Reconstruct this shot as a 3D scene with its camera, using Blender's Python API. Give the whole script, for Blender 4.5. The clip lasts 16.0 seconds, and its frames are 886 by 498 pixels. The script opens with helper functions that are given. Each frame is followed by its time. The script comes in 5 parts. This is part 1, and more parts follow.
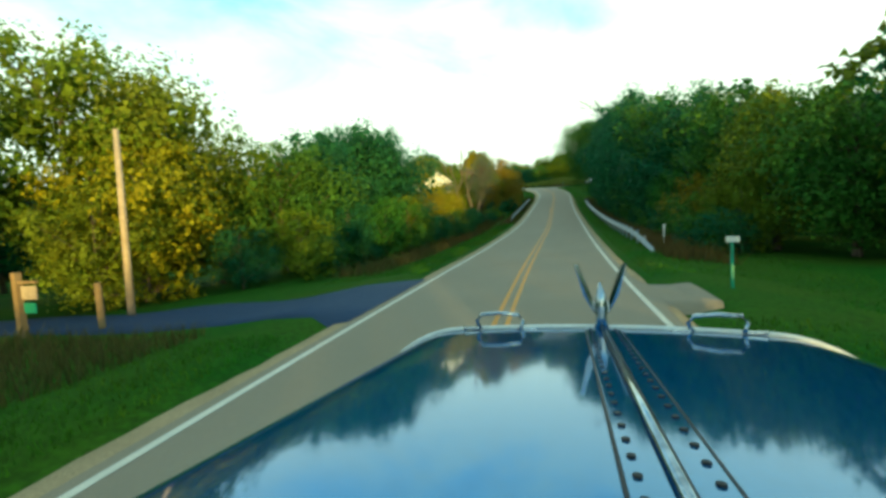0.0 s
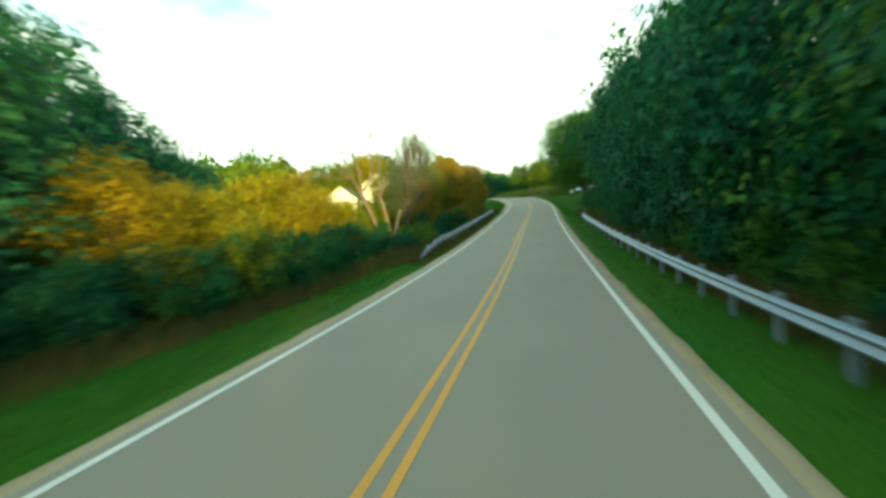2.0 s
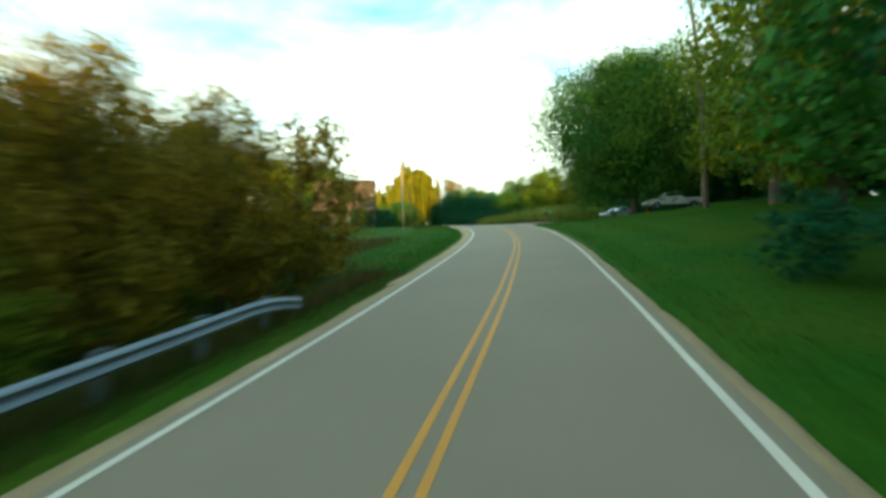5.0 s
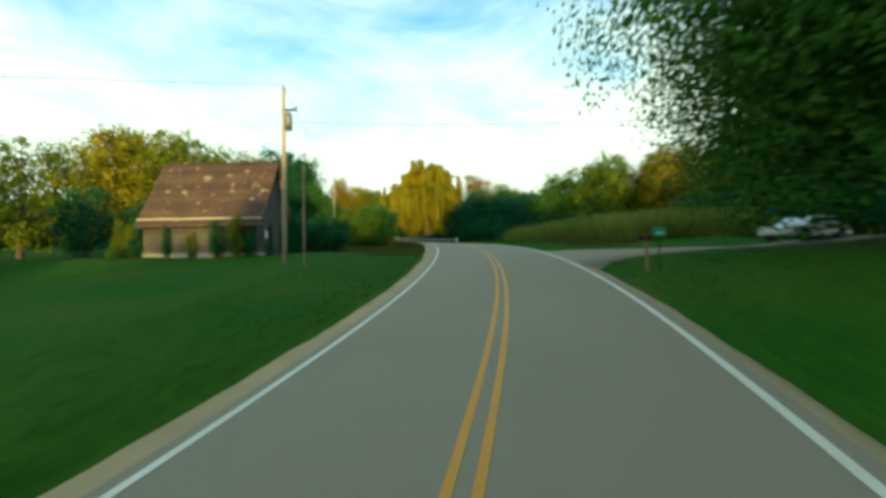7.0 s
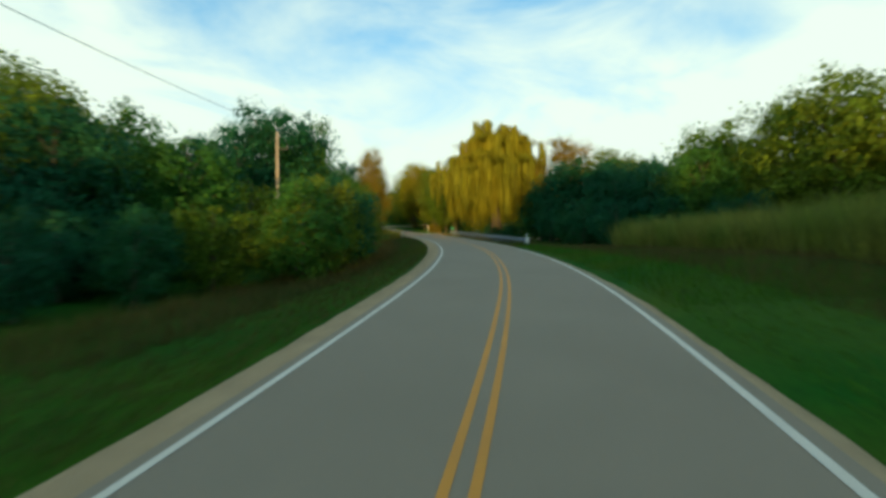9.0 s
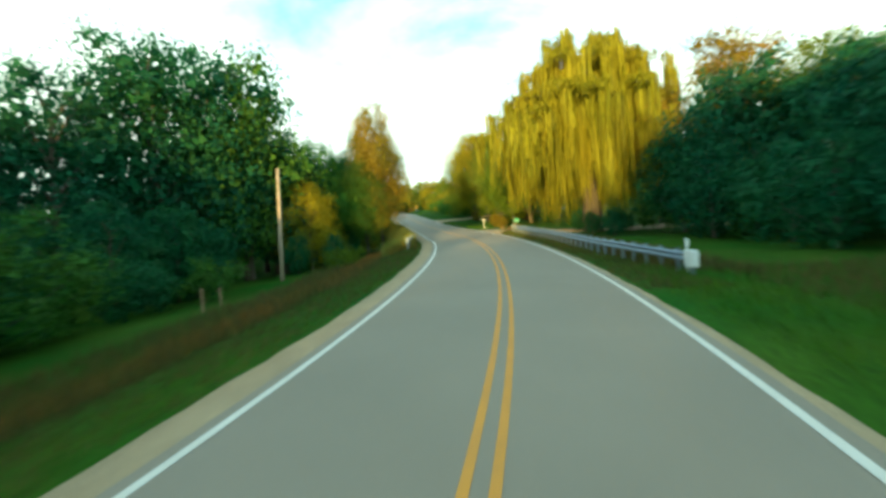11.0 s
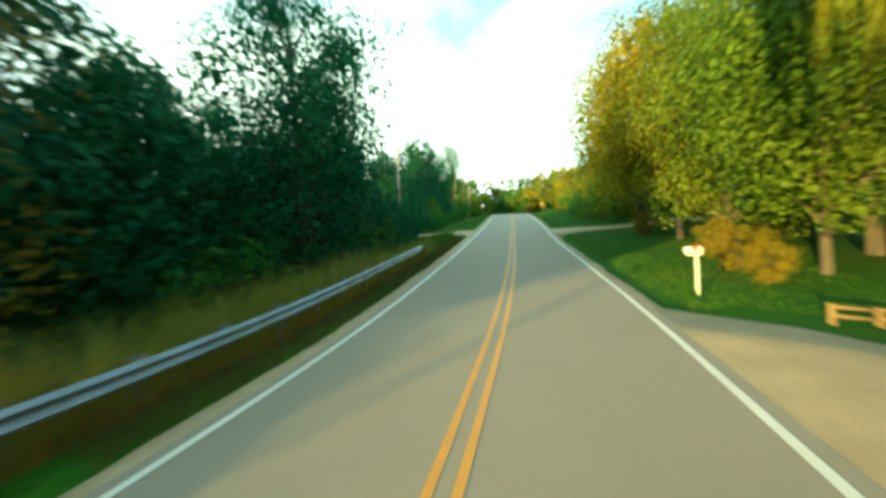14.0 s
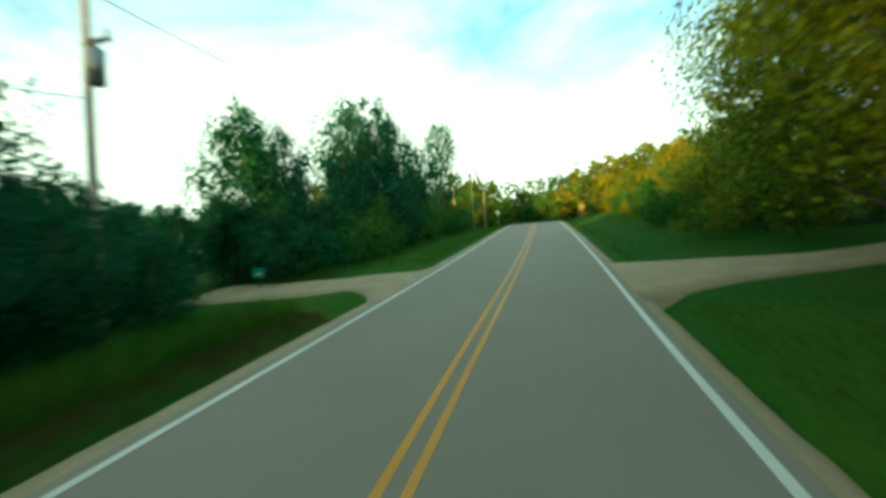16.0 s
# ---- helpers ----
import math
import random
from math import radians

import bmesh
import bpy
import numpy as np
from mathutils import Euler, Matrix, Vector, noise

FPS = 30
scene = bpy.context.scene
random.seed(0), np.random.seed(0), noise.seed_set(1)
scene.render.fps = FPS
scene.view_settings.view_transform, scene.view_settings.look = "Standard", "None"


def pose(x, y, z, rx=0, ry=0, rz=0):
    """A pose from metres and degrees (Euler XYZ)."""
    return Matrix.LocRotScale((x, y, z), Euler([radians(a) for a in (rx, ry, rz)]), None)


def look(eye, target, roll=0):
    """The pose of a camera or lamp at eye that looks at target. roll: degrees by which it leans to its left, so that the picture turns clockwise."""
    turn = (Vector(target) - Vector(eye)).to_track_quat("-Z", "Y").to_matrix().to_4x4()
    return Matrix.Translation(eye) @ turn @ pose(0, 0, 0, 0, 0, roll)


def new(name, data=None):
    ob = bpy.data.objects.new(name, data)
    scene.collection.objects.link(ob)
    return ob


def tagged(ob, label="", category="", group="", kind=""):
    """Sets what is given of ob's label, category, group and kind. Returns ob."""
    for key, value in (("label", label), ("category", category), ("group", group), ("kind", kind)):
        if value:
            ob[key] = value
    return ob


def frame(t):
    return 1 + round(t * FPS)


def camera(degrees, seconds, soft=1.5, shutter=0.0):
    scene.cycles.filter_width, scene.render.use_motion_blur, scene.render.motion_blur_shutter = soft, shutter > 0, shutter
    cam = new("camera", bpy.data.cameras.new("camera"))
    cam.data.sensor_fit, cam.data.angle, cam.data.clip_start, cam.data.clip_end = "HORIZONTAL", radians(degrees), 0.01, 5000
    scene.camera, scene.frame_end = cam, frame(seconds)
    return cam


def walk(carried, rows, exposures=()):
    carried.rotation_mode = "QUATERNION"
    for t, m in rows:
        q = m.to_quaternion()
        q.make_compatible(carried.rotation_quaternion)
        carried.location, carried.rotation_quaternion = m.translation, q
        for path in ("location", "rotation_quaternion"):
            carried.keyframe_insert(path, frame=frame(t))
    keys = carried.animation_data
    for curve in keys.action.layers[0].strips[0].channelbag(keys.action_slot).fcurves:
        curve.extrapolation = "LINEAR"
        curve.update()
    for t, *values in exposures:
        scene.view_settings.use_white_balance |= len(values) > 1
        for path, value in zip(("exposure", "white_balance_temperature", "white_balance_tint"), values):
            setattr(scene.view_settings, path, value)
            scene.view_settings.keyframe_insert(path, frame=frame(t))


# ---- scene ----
cam = camera(92.1, 16.0, soft=3.4, shutter=0.6)
PATH = [  # seconds, eye, turn
    (0.0, 0.03, 0.00, 2.44, 86.05, 3.29, 13.58),
    (0.05, 0.03, 0.00, 2.44, 86.05, 3.29, 13.58),
    (0.5, 0.16, 8.33, 2.53, 86.56, 3.23, 13.03),
    (1.0, 0.43, 16.67, 2.67, 86.97, 2.60, 12.22),
    (1.5, 0.84, 25.01, 2.85, 87.22, 2.27, 11.47),
    (2.0, 1.25, 33.36, 3.06, 87.57, 1.99, 11.07),
    (2.5, 1.59, 41.72, 3.37, 88.59, 2.35, 11.45),
    (3.0, 1.79, 50.10, 3.81, 88.86, 1.92, 11.95),
    (3.5, 2.00, 58.49, 4.40, 89.66, 1.23, 12.13),
    (4.0, 2.19, 66.89, 5.08, 89.79, 0.32, 12.14),
    (4.5, 2.37, 75.27, 5.80, 90.00, 0.26, 11.72),
    (5.0, 2.61, 83.59, 6.58, 91.05, 1.69, 11.31),
    (5.5, 2.86, 91.86, 7.43, 91.76, 2.41, 11.60),
    (6.0, 2.99, 100.07, 8.36, 92.85, 2.45, 12.90),
    (6.5, 2.85, 108.16, 9.33, 92.01, 1.95, 14.54),
    (7.0, 2.38, 116.06, 10.30, 91.80, 1.11, 17.50),
    (7.5, 1.61, 123.74, 11.22, 91.35, -0.13, 20.78),
    (8.0, 0.49, 131.22, 12.05, 90.53, -0.72, 24.10),
    (8.5, -1.09, 138.51, 12.79, 89.94, -0.47, 27.64),
    (9.0, -3.10, 145.66, 13.45, 89.90, 0.57, 30.14),
    (9.5, -5.46, 152.67, 14.02, 89.56, 1.67, 33.11),
    (10.0, -8.13, 159.51, 14.52, 89.56, 3.71, 35.71),
    (10.5, -11.05, 166.21, 14.98, 88.90, 4.17, 38.93),
    (11.0, -14.26, 172.74, 15.41, 88.87, 4.56, 42.81),
    (11.5, -17.87, 179.04, 15.83, 88.84, 4.81, 46.75),
    (12.0, -21.90, 185.07, 16.25, 89.24, 4.44, 49.77),
    (12.5, -26.25, 190.81, 16.70, 89.66, 4.64, 52.72),
    (13.0, -30.87, 196.27, 17.18, 89.48, 3.85, 56.52),
    (13.5, -35.87, 201.32, 17.64, 89.64, 4.62, 59.89),
    (14.0, -41.05, 206.12, 18.07, 90.00, 2.57, 62.73),
    (14.5, -46.29, 210.77, 18.54, 90.04, 1.37, 64.05),
    (15.0, -51.61, 215.26, 19.07, 90.22, 2.56, 65.39),
    (15.5, -56.97, 219.61, 19.65, 90.82, 3.42, 66.54),
    (16.0, -62.38, 223.78, 20.27, 91.58, 4.04, 67.46),
]
EXPOSURES = [(0.0, 0.6, 5500, -24), (1.5, 1.1, 5600, -20), (4.2, 1.2, 5650, -14), (6.3, 0.45, 5450, -18), (7.6, 0.15, 5400, -10), (8.2, -0.3, 5350, -4),
             (10.3, 0.9, 5300, -18), (11.3, 1.1, 5250, -16), (12.0, 1.25, 5400, -16), (13.5, 1.35, 5250, -22), (14.5, 1.45, 5450, -26), (15.0, 1.2, 5600, -22), (15.4, 0.95, 5550, -24), (16.0, 0.7, 5450, -26)]
walk(cam, [(t, pose(x, y, z, rx, ry, rz)) for t, x, y, z, rx, ry, rz in PATH], EXPOSURES)

# ---- light ----
SUN_ELEVATION, SUN_AZIMUTH = 3.7, 156.0    # azimuth clockwise from +y
world = bpy.data.worlds.new("sky")
scene.world = world
world.use_nodes = True
wn, wl = world.node_tree.nodes, world.node_tree.links
wn.clear()
sky = wn.new("ShaderNodeTexSky")
sky.sky_type = "NISHITA"
sky.sun_disc = False
sky.sun_elevation, sky.sun_rotation = radians(SUN_ELEVATION), radians(SUN_AZIMUTH)
sky.air_density, sky.dust_density, sky.ozone_density = 1.0, 0.6, 2.0
geo = wn.new("ShaderNodeTexCoord")
stretch = wn.new("ShaderNodeMapping")
stretch.inputs["Scale"].default_value = (1.3, 1.3, 3.6)
stretch.inputs["Rotation"].default_value = (0, 0.2, 0.5)
wl.new(geo.outputs["Generated"], stretch.inputs["Vector"])
cloud = wn.new("ShaderNodeTexNoise")
cloud.inputs["Scale"].default_value, cloud.inputs["Detail"].default_value = 1.7, 6.0
cloud.inputs["Roughness"].default_value, cloud.inputs["Distortion"].default_value = 0.55, 0.5
wl.new(stretch.outputs["Vector"], cloud.inputs["Vector"])
ramp = wn.new("ShaderNodeValToRGB")
ramp.color_ramp.elements[0].position, ramp.color_ramp.elements[1].position = 0.34, 0.62
wl.new(cloud.outputs["Fac"], ramp.inputs["Fac"])
# thin cloud thickens towards the horizon
split = wn.new("ShaderNodeSeparateXYZ")
wl.new(geo.outputs["Generated"], split.inputs["Vector"])
low = wn.new("ShaderNodeMapRange")
low.inputs["From Min"].default_value, low.inputs["From Max"].default_value = 0.55, 0.2
low.inputs["To Min"].default_value, low.inputs["To Max"].default_value = 0.0, 0.95
wl.new(split.outputs["Z"], low.inputs["Value"])
cover = wn.new("ShaderNodeMath")
cover.operation = "ADD"
cover.use_clamp = True
part_ = wn.new("ShaderNodeMath")
part_.operation, part_.inputs[1].default_value = "MULTIPLY", 0.6
wl.new(ramp.outputs["Color"], part_.inputs[0])
wl.new(part_.outputs[0], cover.inputs[0])
wl.new(low.outputs["Result"], cover.inputs[1])
mixer = wn.new("ShaderNodeMix")
mixer.data_type = "RGBA"
wl.new(cover.outputs[0], mixer.inputs["Factor"])
clear = wn.new("ShaderNodeMix")
clear.data_type, clear.blend_type = "RGBA", "MULTIPLY"
clear.inputs["Factor"].default_value = 1.0
clear.inputs["B"].default_value = (0.55, 5.2, 6.8, 1)
wl.new(sky.outputs["Color"], clear.inputs["A"])
wl.new(clear.outputs["Result"], mixer.inputs["A"])
mixer.inputs["B"].default_value = (17.0, 15.9, 12.4, 1)
back = wn.new("ShaderNodeBackground")
back.inputs["Strength"].default_value = 0.063
wl.new(mixer.outputs["Result"], back.inputs["Color"])
wout = wn.new("ShaderNodeOutputWorld")
wl.new(back.outputs[0], wout.inputs["Surface"])

sun = new("sun", bpy.data.lights.new("sun", "SUN"))
sun.data.energy, sun.data.angle, sun.data.color = 5.2, radians(0.7), (1.0, 0.58, 0.15)
az, el = radians(SUN_AZIMUTH), radians(SUN_ELEVATION)
toward = Vector((math.sin(az) * math.cos(el), math.cos(az) * math.cos(el), math.sin(el)))
sun.matrix_world = look(toward * 50, (0, 0, 0))
scene.view_settings.exposure = 0.0


# ---- materials ----
def material(name, colour, rough=0.8, metal=0.0, second=None, scale=6.0, amount=0.5, bump=0.0, bump_scale=40.0, fine=0.25,
             spread=0.0, through_light=0.0, coat=0.0, spec=0.5, island=False):
    """A procedural surface: two colours mixed by coarse and fine noise, with relief; spread: random value change of each object or island."""
    m = bpy.data.materials.new(name)
    m.use_nodes = True
    n, l = m.node_tree.nodes, m.node_tree.links
    b = n["Principled BSDF"]
    b.inputs["Roughness"].default_value, b.inputs["Metallic"].default_value = rough, metal
    b.inputs["Coat Weight"].default_value, b.inputs["Specular IOR Level"].default_value = coat, spec
    b.inputs["Coat Roughness"].default_value = 0.03
    place = n.new("ShaderNodeTexCoord")
    coarse = n.new("ShaderNodeTexNoise")
    coarse.inputs["Scale"].default_value, coarse.inputs["Detail"].default_value = scale, 4
    grain = n.new("ShaderNodeTexNoise")
    grain.inputs["Scale"].default_value, grain.inputs["Detail"].default_value = bump_scale, 3
    for t in (coarse, grain):
        l.new(place.outputs["Object"], t.inputs["Vector"])
    blend = n.new("ShaderNodeMix")
    blend.data_type = "RGBA"
    second = second or tuple(c * 0.7 for c in colour)
    blend.inputs["A"].default_value, blend.inputs["B"].default_value = (*colour, 1), (*second, 1)
    f = n.new("ShaderNodeMapRange")
    f.inputs["From Min"].default_value, f.inputs["From Max"].default_value = 0.5 - 0.5 * (1.05 - amount), 0.5 + 0.5 * (1.05 - amount)
    l.new(coarse.outputs["Fac"], f.inputs["Value"])
    l.new(f.outputs["Result"], blend.inputs["Factor"])
    tone = n.new("ShaderNodeHueSaturation")
    l.new(blend.outputs["Result"], tone.inputs["Color"])
    level = n.new("ShaderNodeMapRange")
    level.inputs["To Min"].default_value, level.inputs["To Max"].default_value = 1 - fine, 1 + fine
    level.inputs["From Min"].default_value, level.inputs["From Max"].default_value = 0.3, 0.7
    l.new(grain.outputs["Fac"], level.inputs["Value"])
    last = level.outputs["Result"]
    if spread:
        if island:
            info = n.new("ShaderNodeNewGeometry")
            rnd = info.outputs["Random Per Island"]
        else:
            info = n.new("ShaderNodeObjectInfo")
            rnd = info.outputs["Random"]
        s = n.new("ShaderNodeMapRange")
        s.inputs["To Min"].default_value, s.inputs["To Max"].default_value = 1 - spread, 1 + spread
        l.new(rnd, s.inputs["Value"])
        mul = n.new("ShaderNodeMath")
        mul.operation = "MULTIPLY"
        l.new(last, mul.inputs[0])
        l.new(s.outputs["Result"], mul.inputs[1])
        last = mul.outputs[0]
    l.new(last, tone.inputs["Value"])
    if island and spread:
        other = n.new("ShaderNodeObjectInfo")
        h = n.new("ShaderNodeMapRange")
        h.inputs["To Min"].default_value, h.inputs["To Max"].default_value = 0.485, 0.515
        l.new(other.outputs["Random"], h.inputs["Value"])
        l.new(h.outputs["Result"], tone.inputs["Hue"])
    l.new(tone.outputs["Color"], b.inputs["Base Color"])
    if bump:
        bp = n.new("ShaderNodeBump")
        bp.inputs["Strength"].default_value, bp.inputs["Distance"].default_value = bump, 0.02
        l.new(grain.outputs["Fac"], bp.inputs["Height"])
        l.new(bp.outputs["Normal"], b.inputs["Normal"])
    if through_light:
        tr = n.new("ShaderNodeBsdfTranslucent")
        l.new(tone.outputs["Color"], tr.inputs["Color"])
        mx = n.new("ShaderNodeMixShader")
        mx.inputs["Fac"].default_value = through_light
        l.new(b.outputs[0], mx.inputs[1])
        l.new(tr.outputs[0], mx.inputs[2])
        l.new(mx.outputs[0], n["Material Output"].inputs["Surface"])
    return m


def leaf(name, colour, second):
    return material(name, colour, 0.6, 0, second, 0.35, 0.5, 0, 8.0, 0.2, 0.45, 0.35, 0, 0.12, True)


LEAF = {
    "dark": leaf("dark_leaf", (0.02, 0.1, 0.052), (0.045, 0.13, 0.034)),
    "green": leaf("green_leaf", (0.05, 0.155, 0.026), (0.095, 0.175, 0.016)),
    "olive": leaf("olive_leaf", (0.115, 0.195, 0.012), (0.17, 0.19, 0.012)),
    "yellow": leaf("yellow_leaf", (0.36, 0.28, 0.006), (0.22, 0.23, 0.01)),
    "rust": leaf("rust_leaf", (0.32, 0.185, 0.014), (0.17, 0.17, 0.014)),
    "willow": leaf("willow_leaf", (0.31, 0.255, 0.007), (0.19, 0.2, 0.009)),
    "grey": leaf("grey_leaf", (0.1, 0.14, 0.095), (0.14, 0.16, 0.09)),
}
BARK = material("bark", (0.075, 0.058, 0.042), 0.9, 0, (0.125, 0.1, 0.075), 3.0, 0.6, 0.6, 25)
DEADWOOD = material("bare_wood", (0.19, 0.15, 0.11), 0.85, 0, (0.11, 0.09, 0.07), 3.0, 0.6, 0.4, 25)
ASPHALT = material("asphalt", (0.325, 0.262, 0.182), 0.9, 0, (0.275, 0.222, 0.153), 0.35, 0.35, 0.5, 120, 0.22)
DRIVE = material("fresh_asphalt", (0.006, 0.027, 0.085), 0.7, 0, (0.01, 0.033, 0.093), 0.6, 0.4, 0.4, 90)
WHITE_LINE = material("white_road_paint", (0.84, 0.75, 0.61), 0.6, 0, (0.64, 0.57, 0.45), 2.0, 0.3, 0.1, 60, 0.12)
YELLOW_LINE = material("yellow_road_paint", (0.68, 0.29, 0.01), 0.6, 0, (0.52, 0.23, 0.02), 2.0, 0.3, 0.1, 60, 0.15)
GRAVEL = material("gravel", (0.48, 0.345, 0.18), 0.95, 0, (0.35, 0.25, 0.13), 1.2, 0.5, 0.9, 45, 0.35)
TURF = material("turf", (0.019, 0.084, 0.003), 0.95, 0, (0.056, 0.097, 0.005), 0.22, 0.6, 0.8, 9, 0.35, spec=0.1)
BLADE = material("grass_blade", (0.038, 0.15, 0.005), 0.8, 0, (0.09, 0.14, 0.006), 0.3, 0.6, 0, 6, 0.2, 0.4, 0.3, 0, 0.3, True)
DRY = material("dry_grass", (0.13, 0.085, 0.025), 0.8, 0, (0.07, 0.08, 0.015), 0.3, 0.6, 0, 6, 0.2, 0.4, 0.3, 0, 0.3, True)
RUSTY = material("rusty_weed", (0.3, 0.115, 0.02), 0.8, 0, (0.17, 0.12, 0.02), 0.3, 0.6, 0, 6, 0.2, 0.4, 0.3, 0, 0.3, True)
CORN = material("corn_leaf", (0.15, 0.21, 0.02), 0.7, 0, (0.3, 0.26, 0.05), 0.3, 0.5, 0, 6, 0.2, 0.4, 0.3, 0, 0.3, True)
ZINC = material("galvanised_steel", (0.26, 0.3, 0.34), 0.5, 0.6, (0.2, 0.23, 0.26), 1.5, 0.5, 0.1, 20, 0.12)
POLE_WOOD = material("weathered_pole_wood", (0.48, 0.38, 0.27), 0.9, 0, (0.34, 0.26, 0.18), 3.0, 0.5, 0.5, 30)
POST_WOOD = material("post_wood", (0.3, 0.2, 0.09), 0.85, 0, (0.2, 0.13, 0.06), 4.0, 0.5, 0.4, 30)
DARK = material("dark_metal", (0.03, 0.03, 0.035), 0.5, 0.6)
WHITE = material("white_paint", (0.78, 0.77, 0.72), 0.6, 0, (0.66, 0.64, 0.58), 1.0, 0.4, 0.15, 20, 0.06)
SIGN_GREEN = material("green_sign_sheet", (0.06, 0.34, 0.2), 0.4, 0, (0.05, 0.28, 0.17), 3.0, 0.3, 0, 20, 0.05)
SIGN_YELLOW = material("yellow_sign_sheet", (0.75, 0.42, 0.02), 0.4)
RED = material("red_paint", (0.5, 0.03, 0.02), 0.35)
BOARDS = material("weathered_barn_boards", (0.11, 0.108, 0.1), 0.9, 0, (0.06, 0.056, 0.052), 1.5, 0.5, 0.4, 30, 0.25, 0.25)
SHINGLE = material("old_shingles", (0.1, 0.058, 0.038), 0.9, 0, (0.05, 0.034, 0.027), 0.8, 0.6, 0.5, 14, 0.3, 0.22)
SHINGLE.node_tree.nodes["Principled BSDF"].inputs["Roughness"].default_value = 0.95
_n, _l = SHINGLE.node_tree.nodes, SHINGLE.node_tree.links
_patch, _ramp, _mix = _n.new("ShaderNodeTexNoise"), _n.new("ShaderNodeMapRange"), _n.new("ShaderNodeMix")
_patch.inputs["Scale"].default_value, _patch.inputs["Detail"].default_value = 1.6, 5
_ramp.inputs["From Min"].default_value, _ramp.inputs["From Max"].default_value = 0.6, 0.68
_mix.data_type = "RGBA"
_mix.inputs["B"].default_value = (0.26, 0.2, 0.14, 1)
_l.new(next(n for n in _n if n.type == "TEX_COORD").outputs["Object"], _patch.inputs["Vector"])
_l.new(_patch.outputs["Fac"], _ramp.inputs["Value"])
_l.new(_ramp.outputs["Result"], _mix.inputs["Factor"])
_l.new(next(n for n in _n if n.type == "HUE_SAT").outputs["Color"], _mix.inputs["A"])
_l.new(_mix.outputs["Result"], _n["Principled BSDF"].inputs["Base Color"])
ROOF_GREY = material("grey_roof", (0.3, 0.31, 0.31), 0.7, 0, (0.24, 0.25, 0.25), 0.6, 0.5, 0.3, 20)
ROOF_DARK = material("dark_green_roof", (0.06, 0.075, 0.04), 0.85, 0, (0.09, 0.09, 0.05), 0.8, 0.5, 0.4, 18)
STONE = material("pale_foundation", (0.4, 0.37, 0.3), 0.9, 0, (0.3, 0.27, 0.22), 2.0, 0.5, 0.5, 15)
GLASS = material("window_glass", (0.03, 0.035, 0.04), 0.05, 0, spec=0.8)
RUBBER = material("tyre_rubber", (0.02, 0.02, 0.02), 0.8)
CHROME = material("chrome", (0.42, 0.47, 0.52), 0.16, 1.0, (0.36, 0.4, 0.45))
BLUE = material("blue_truck_paint", (0.035, 0.17, 0.4), 0.07, 0.65, (0.03, 0.15, 0.37), 1.0, 0.5, 0, 30, 0.04, 0, 0, 0.25)
SILVER = material("silver_car_paint", (0.78, 0.79, 0.78), 0.3, 0.4, coat=0.6)
BRICK_RED = material("dark_house_siding", (0.12, 0.13, 0.16), 0.8)


# ---- helpers of this scene ----
def mesh_object(name, verts, faces, mat, parent=None, label="", smooth=False):
    me = bpy.data.meshes.new(name)
    me.from_pydata([tuple(v) for v in verts], [], faces)
    me.materials.append(mat)
    if smooth:
        me.polygons.foreach_set("use_smooth", [True] * len(me.polygons))
    me.update()
    ob = new(name, me)
    if parent is not None:
        ob.parent = parent
    return tagged(ob, label)


def part(name, bm, mat, parent=None, label="", smooth=False):
    me = bpy.data.meshes.new(name)
    bmesh.ops.recalc_face_normals(bm, faces=bm.faces)
    bm.to_mesh(me)
    bm.free()
    me.materials.append(mat)
    if smooth:
        me.polygons.foreach_set("use_smooth", [True] * len(me.polygons))
    ob = new(name, me)
    if parent is not None:
        ob.parent = parent
    return tagged(ob, label)


def thing(name, m, label, category, group="", kind=""):
    ob = new(name)
    ob.matrix_world = m
    ob.empty_display_size = 0.2
    return tagged(ob, label, category, group, kind)


def block(bm, a, b, bevel=0.0, m=None):
    """A bevelled box from corner a to corner b, added to bm."""
    r = bmesh.ops.create_cube(bm, size=1)
    mid, size = [(p + q) / 2 for p, q in zip(a, b)], [abs(q - p) for p, q in zip(a, b)]
    bmesh.ops.transform(bm, matrix=Matrix.Translation(mid) @ Matrix.Diagonal((*size, 1)), verts=r["verts"])
    vs = r["verts"]
    if bevel:
        es = list({e for v in vs for e in v.link_edges})
        g = bmesh.ops.bevel(bm, geom=es, offset=bevel, segments=2, affect="EDGES", profile=0.7)
        vs = list({v for f in g["faces"] for v in f.verts} | {v for v in vs if v.is_valid})
    if m is not None:
        bmesh.ops.transform(bm, matrix=m, verts=vs)
    return bm


def boxed(a, b, bevel=0.0, m=None):
    return block(bmesh.new(), a, b, bevel, m)


def tube(bm, points, radii, sides=8):
    """A tube along points with a radius at each, closed at the ends."""
    rings = []
    for i, p in enumerate(points):
        d = (Vector(points[min(i + 1, len(points) - 1)]) - Vector(points[max(i - 1, 0)])).normalized()
        u = d.orthogonal().normalized()
        w = d.cross(u)
        rings.append([bm.verts.new(Vector(p) + (u * math.cos(6.2832 * k / sides) + w * math.sin(6.2832 * k / sides)) * radii[i])
                      for k in range(sides)])
    for a, b in zip(rings, rings[1:]):
        for k in range(sides):
            bm.faces.new((a[k], a[(k + 1) % sides], b[(k + 1) % sides], b[k]))
    for r in (rings[0], rings[-1]):
        if sides > 2:
            bm.faces.new(r)
    return bm


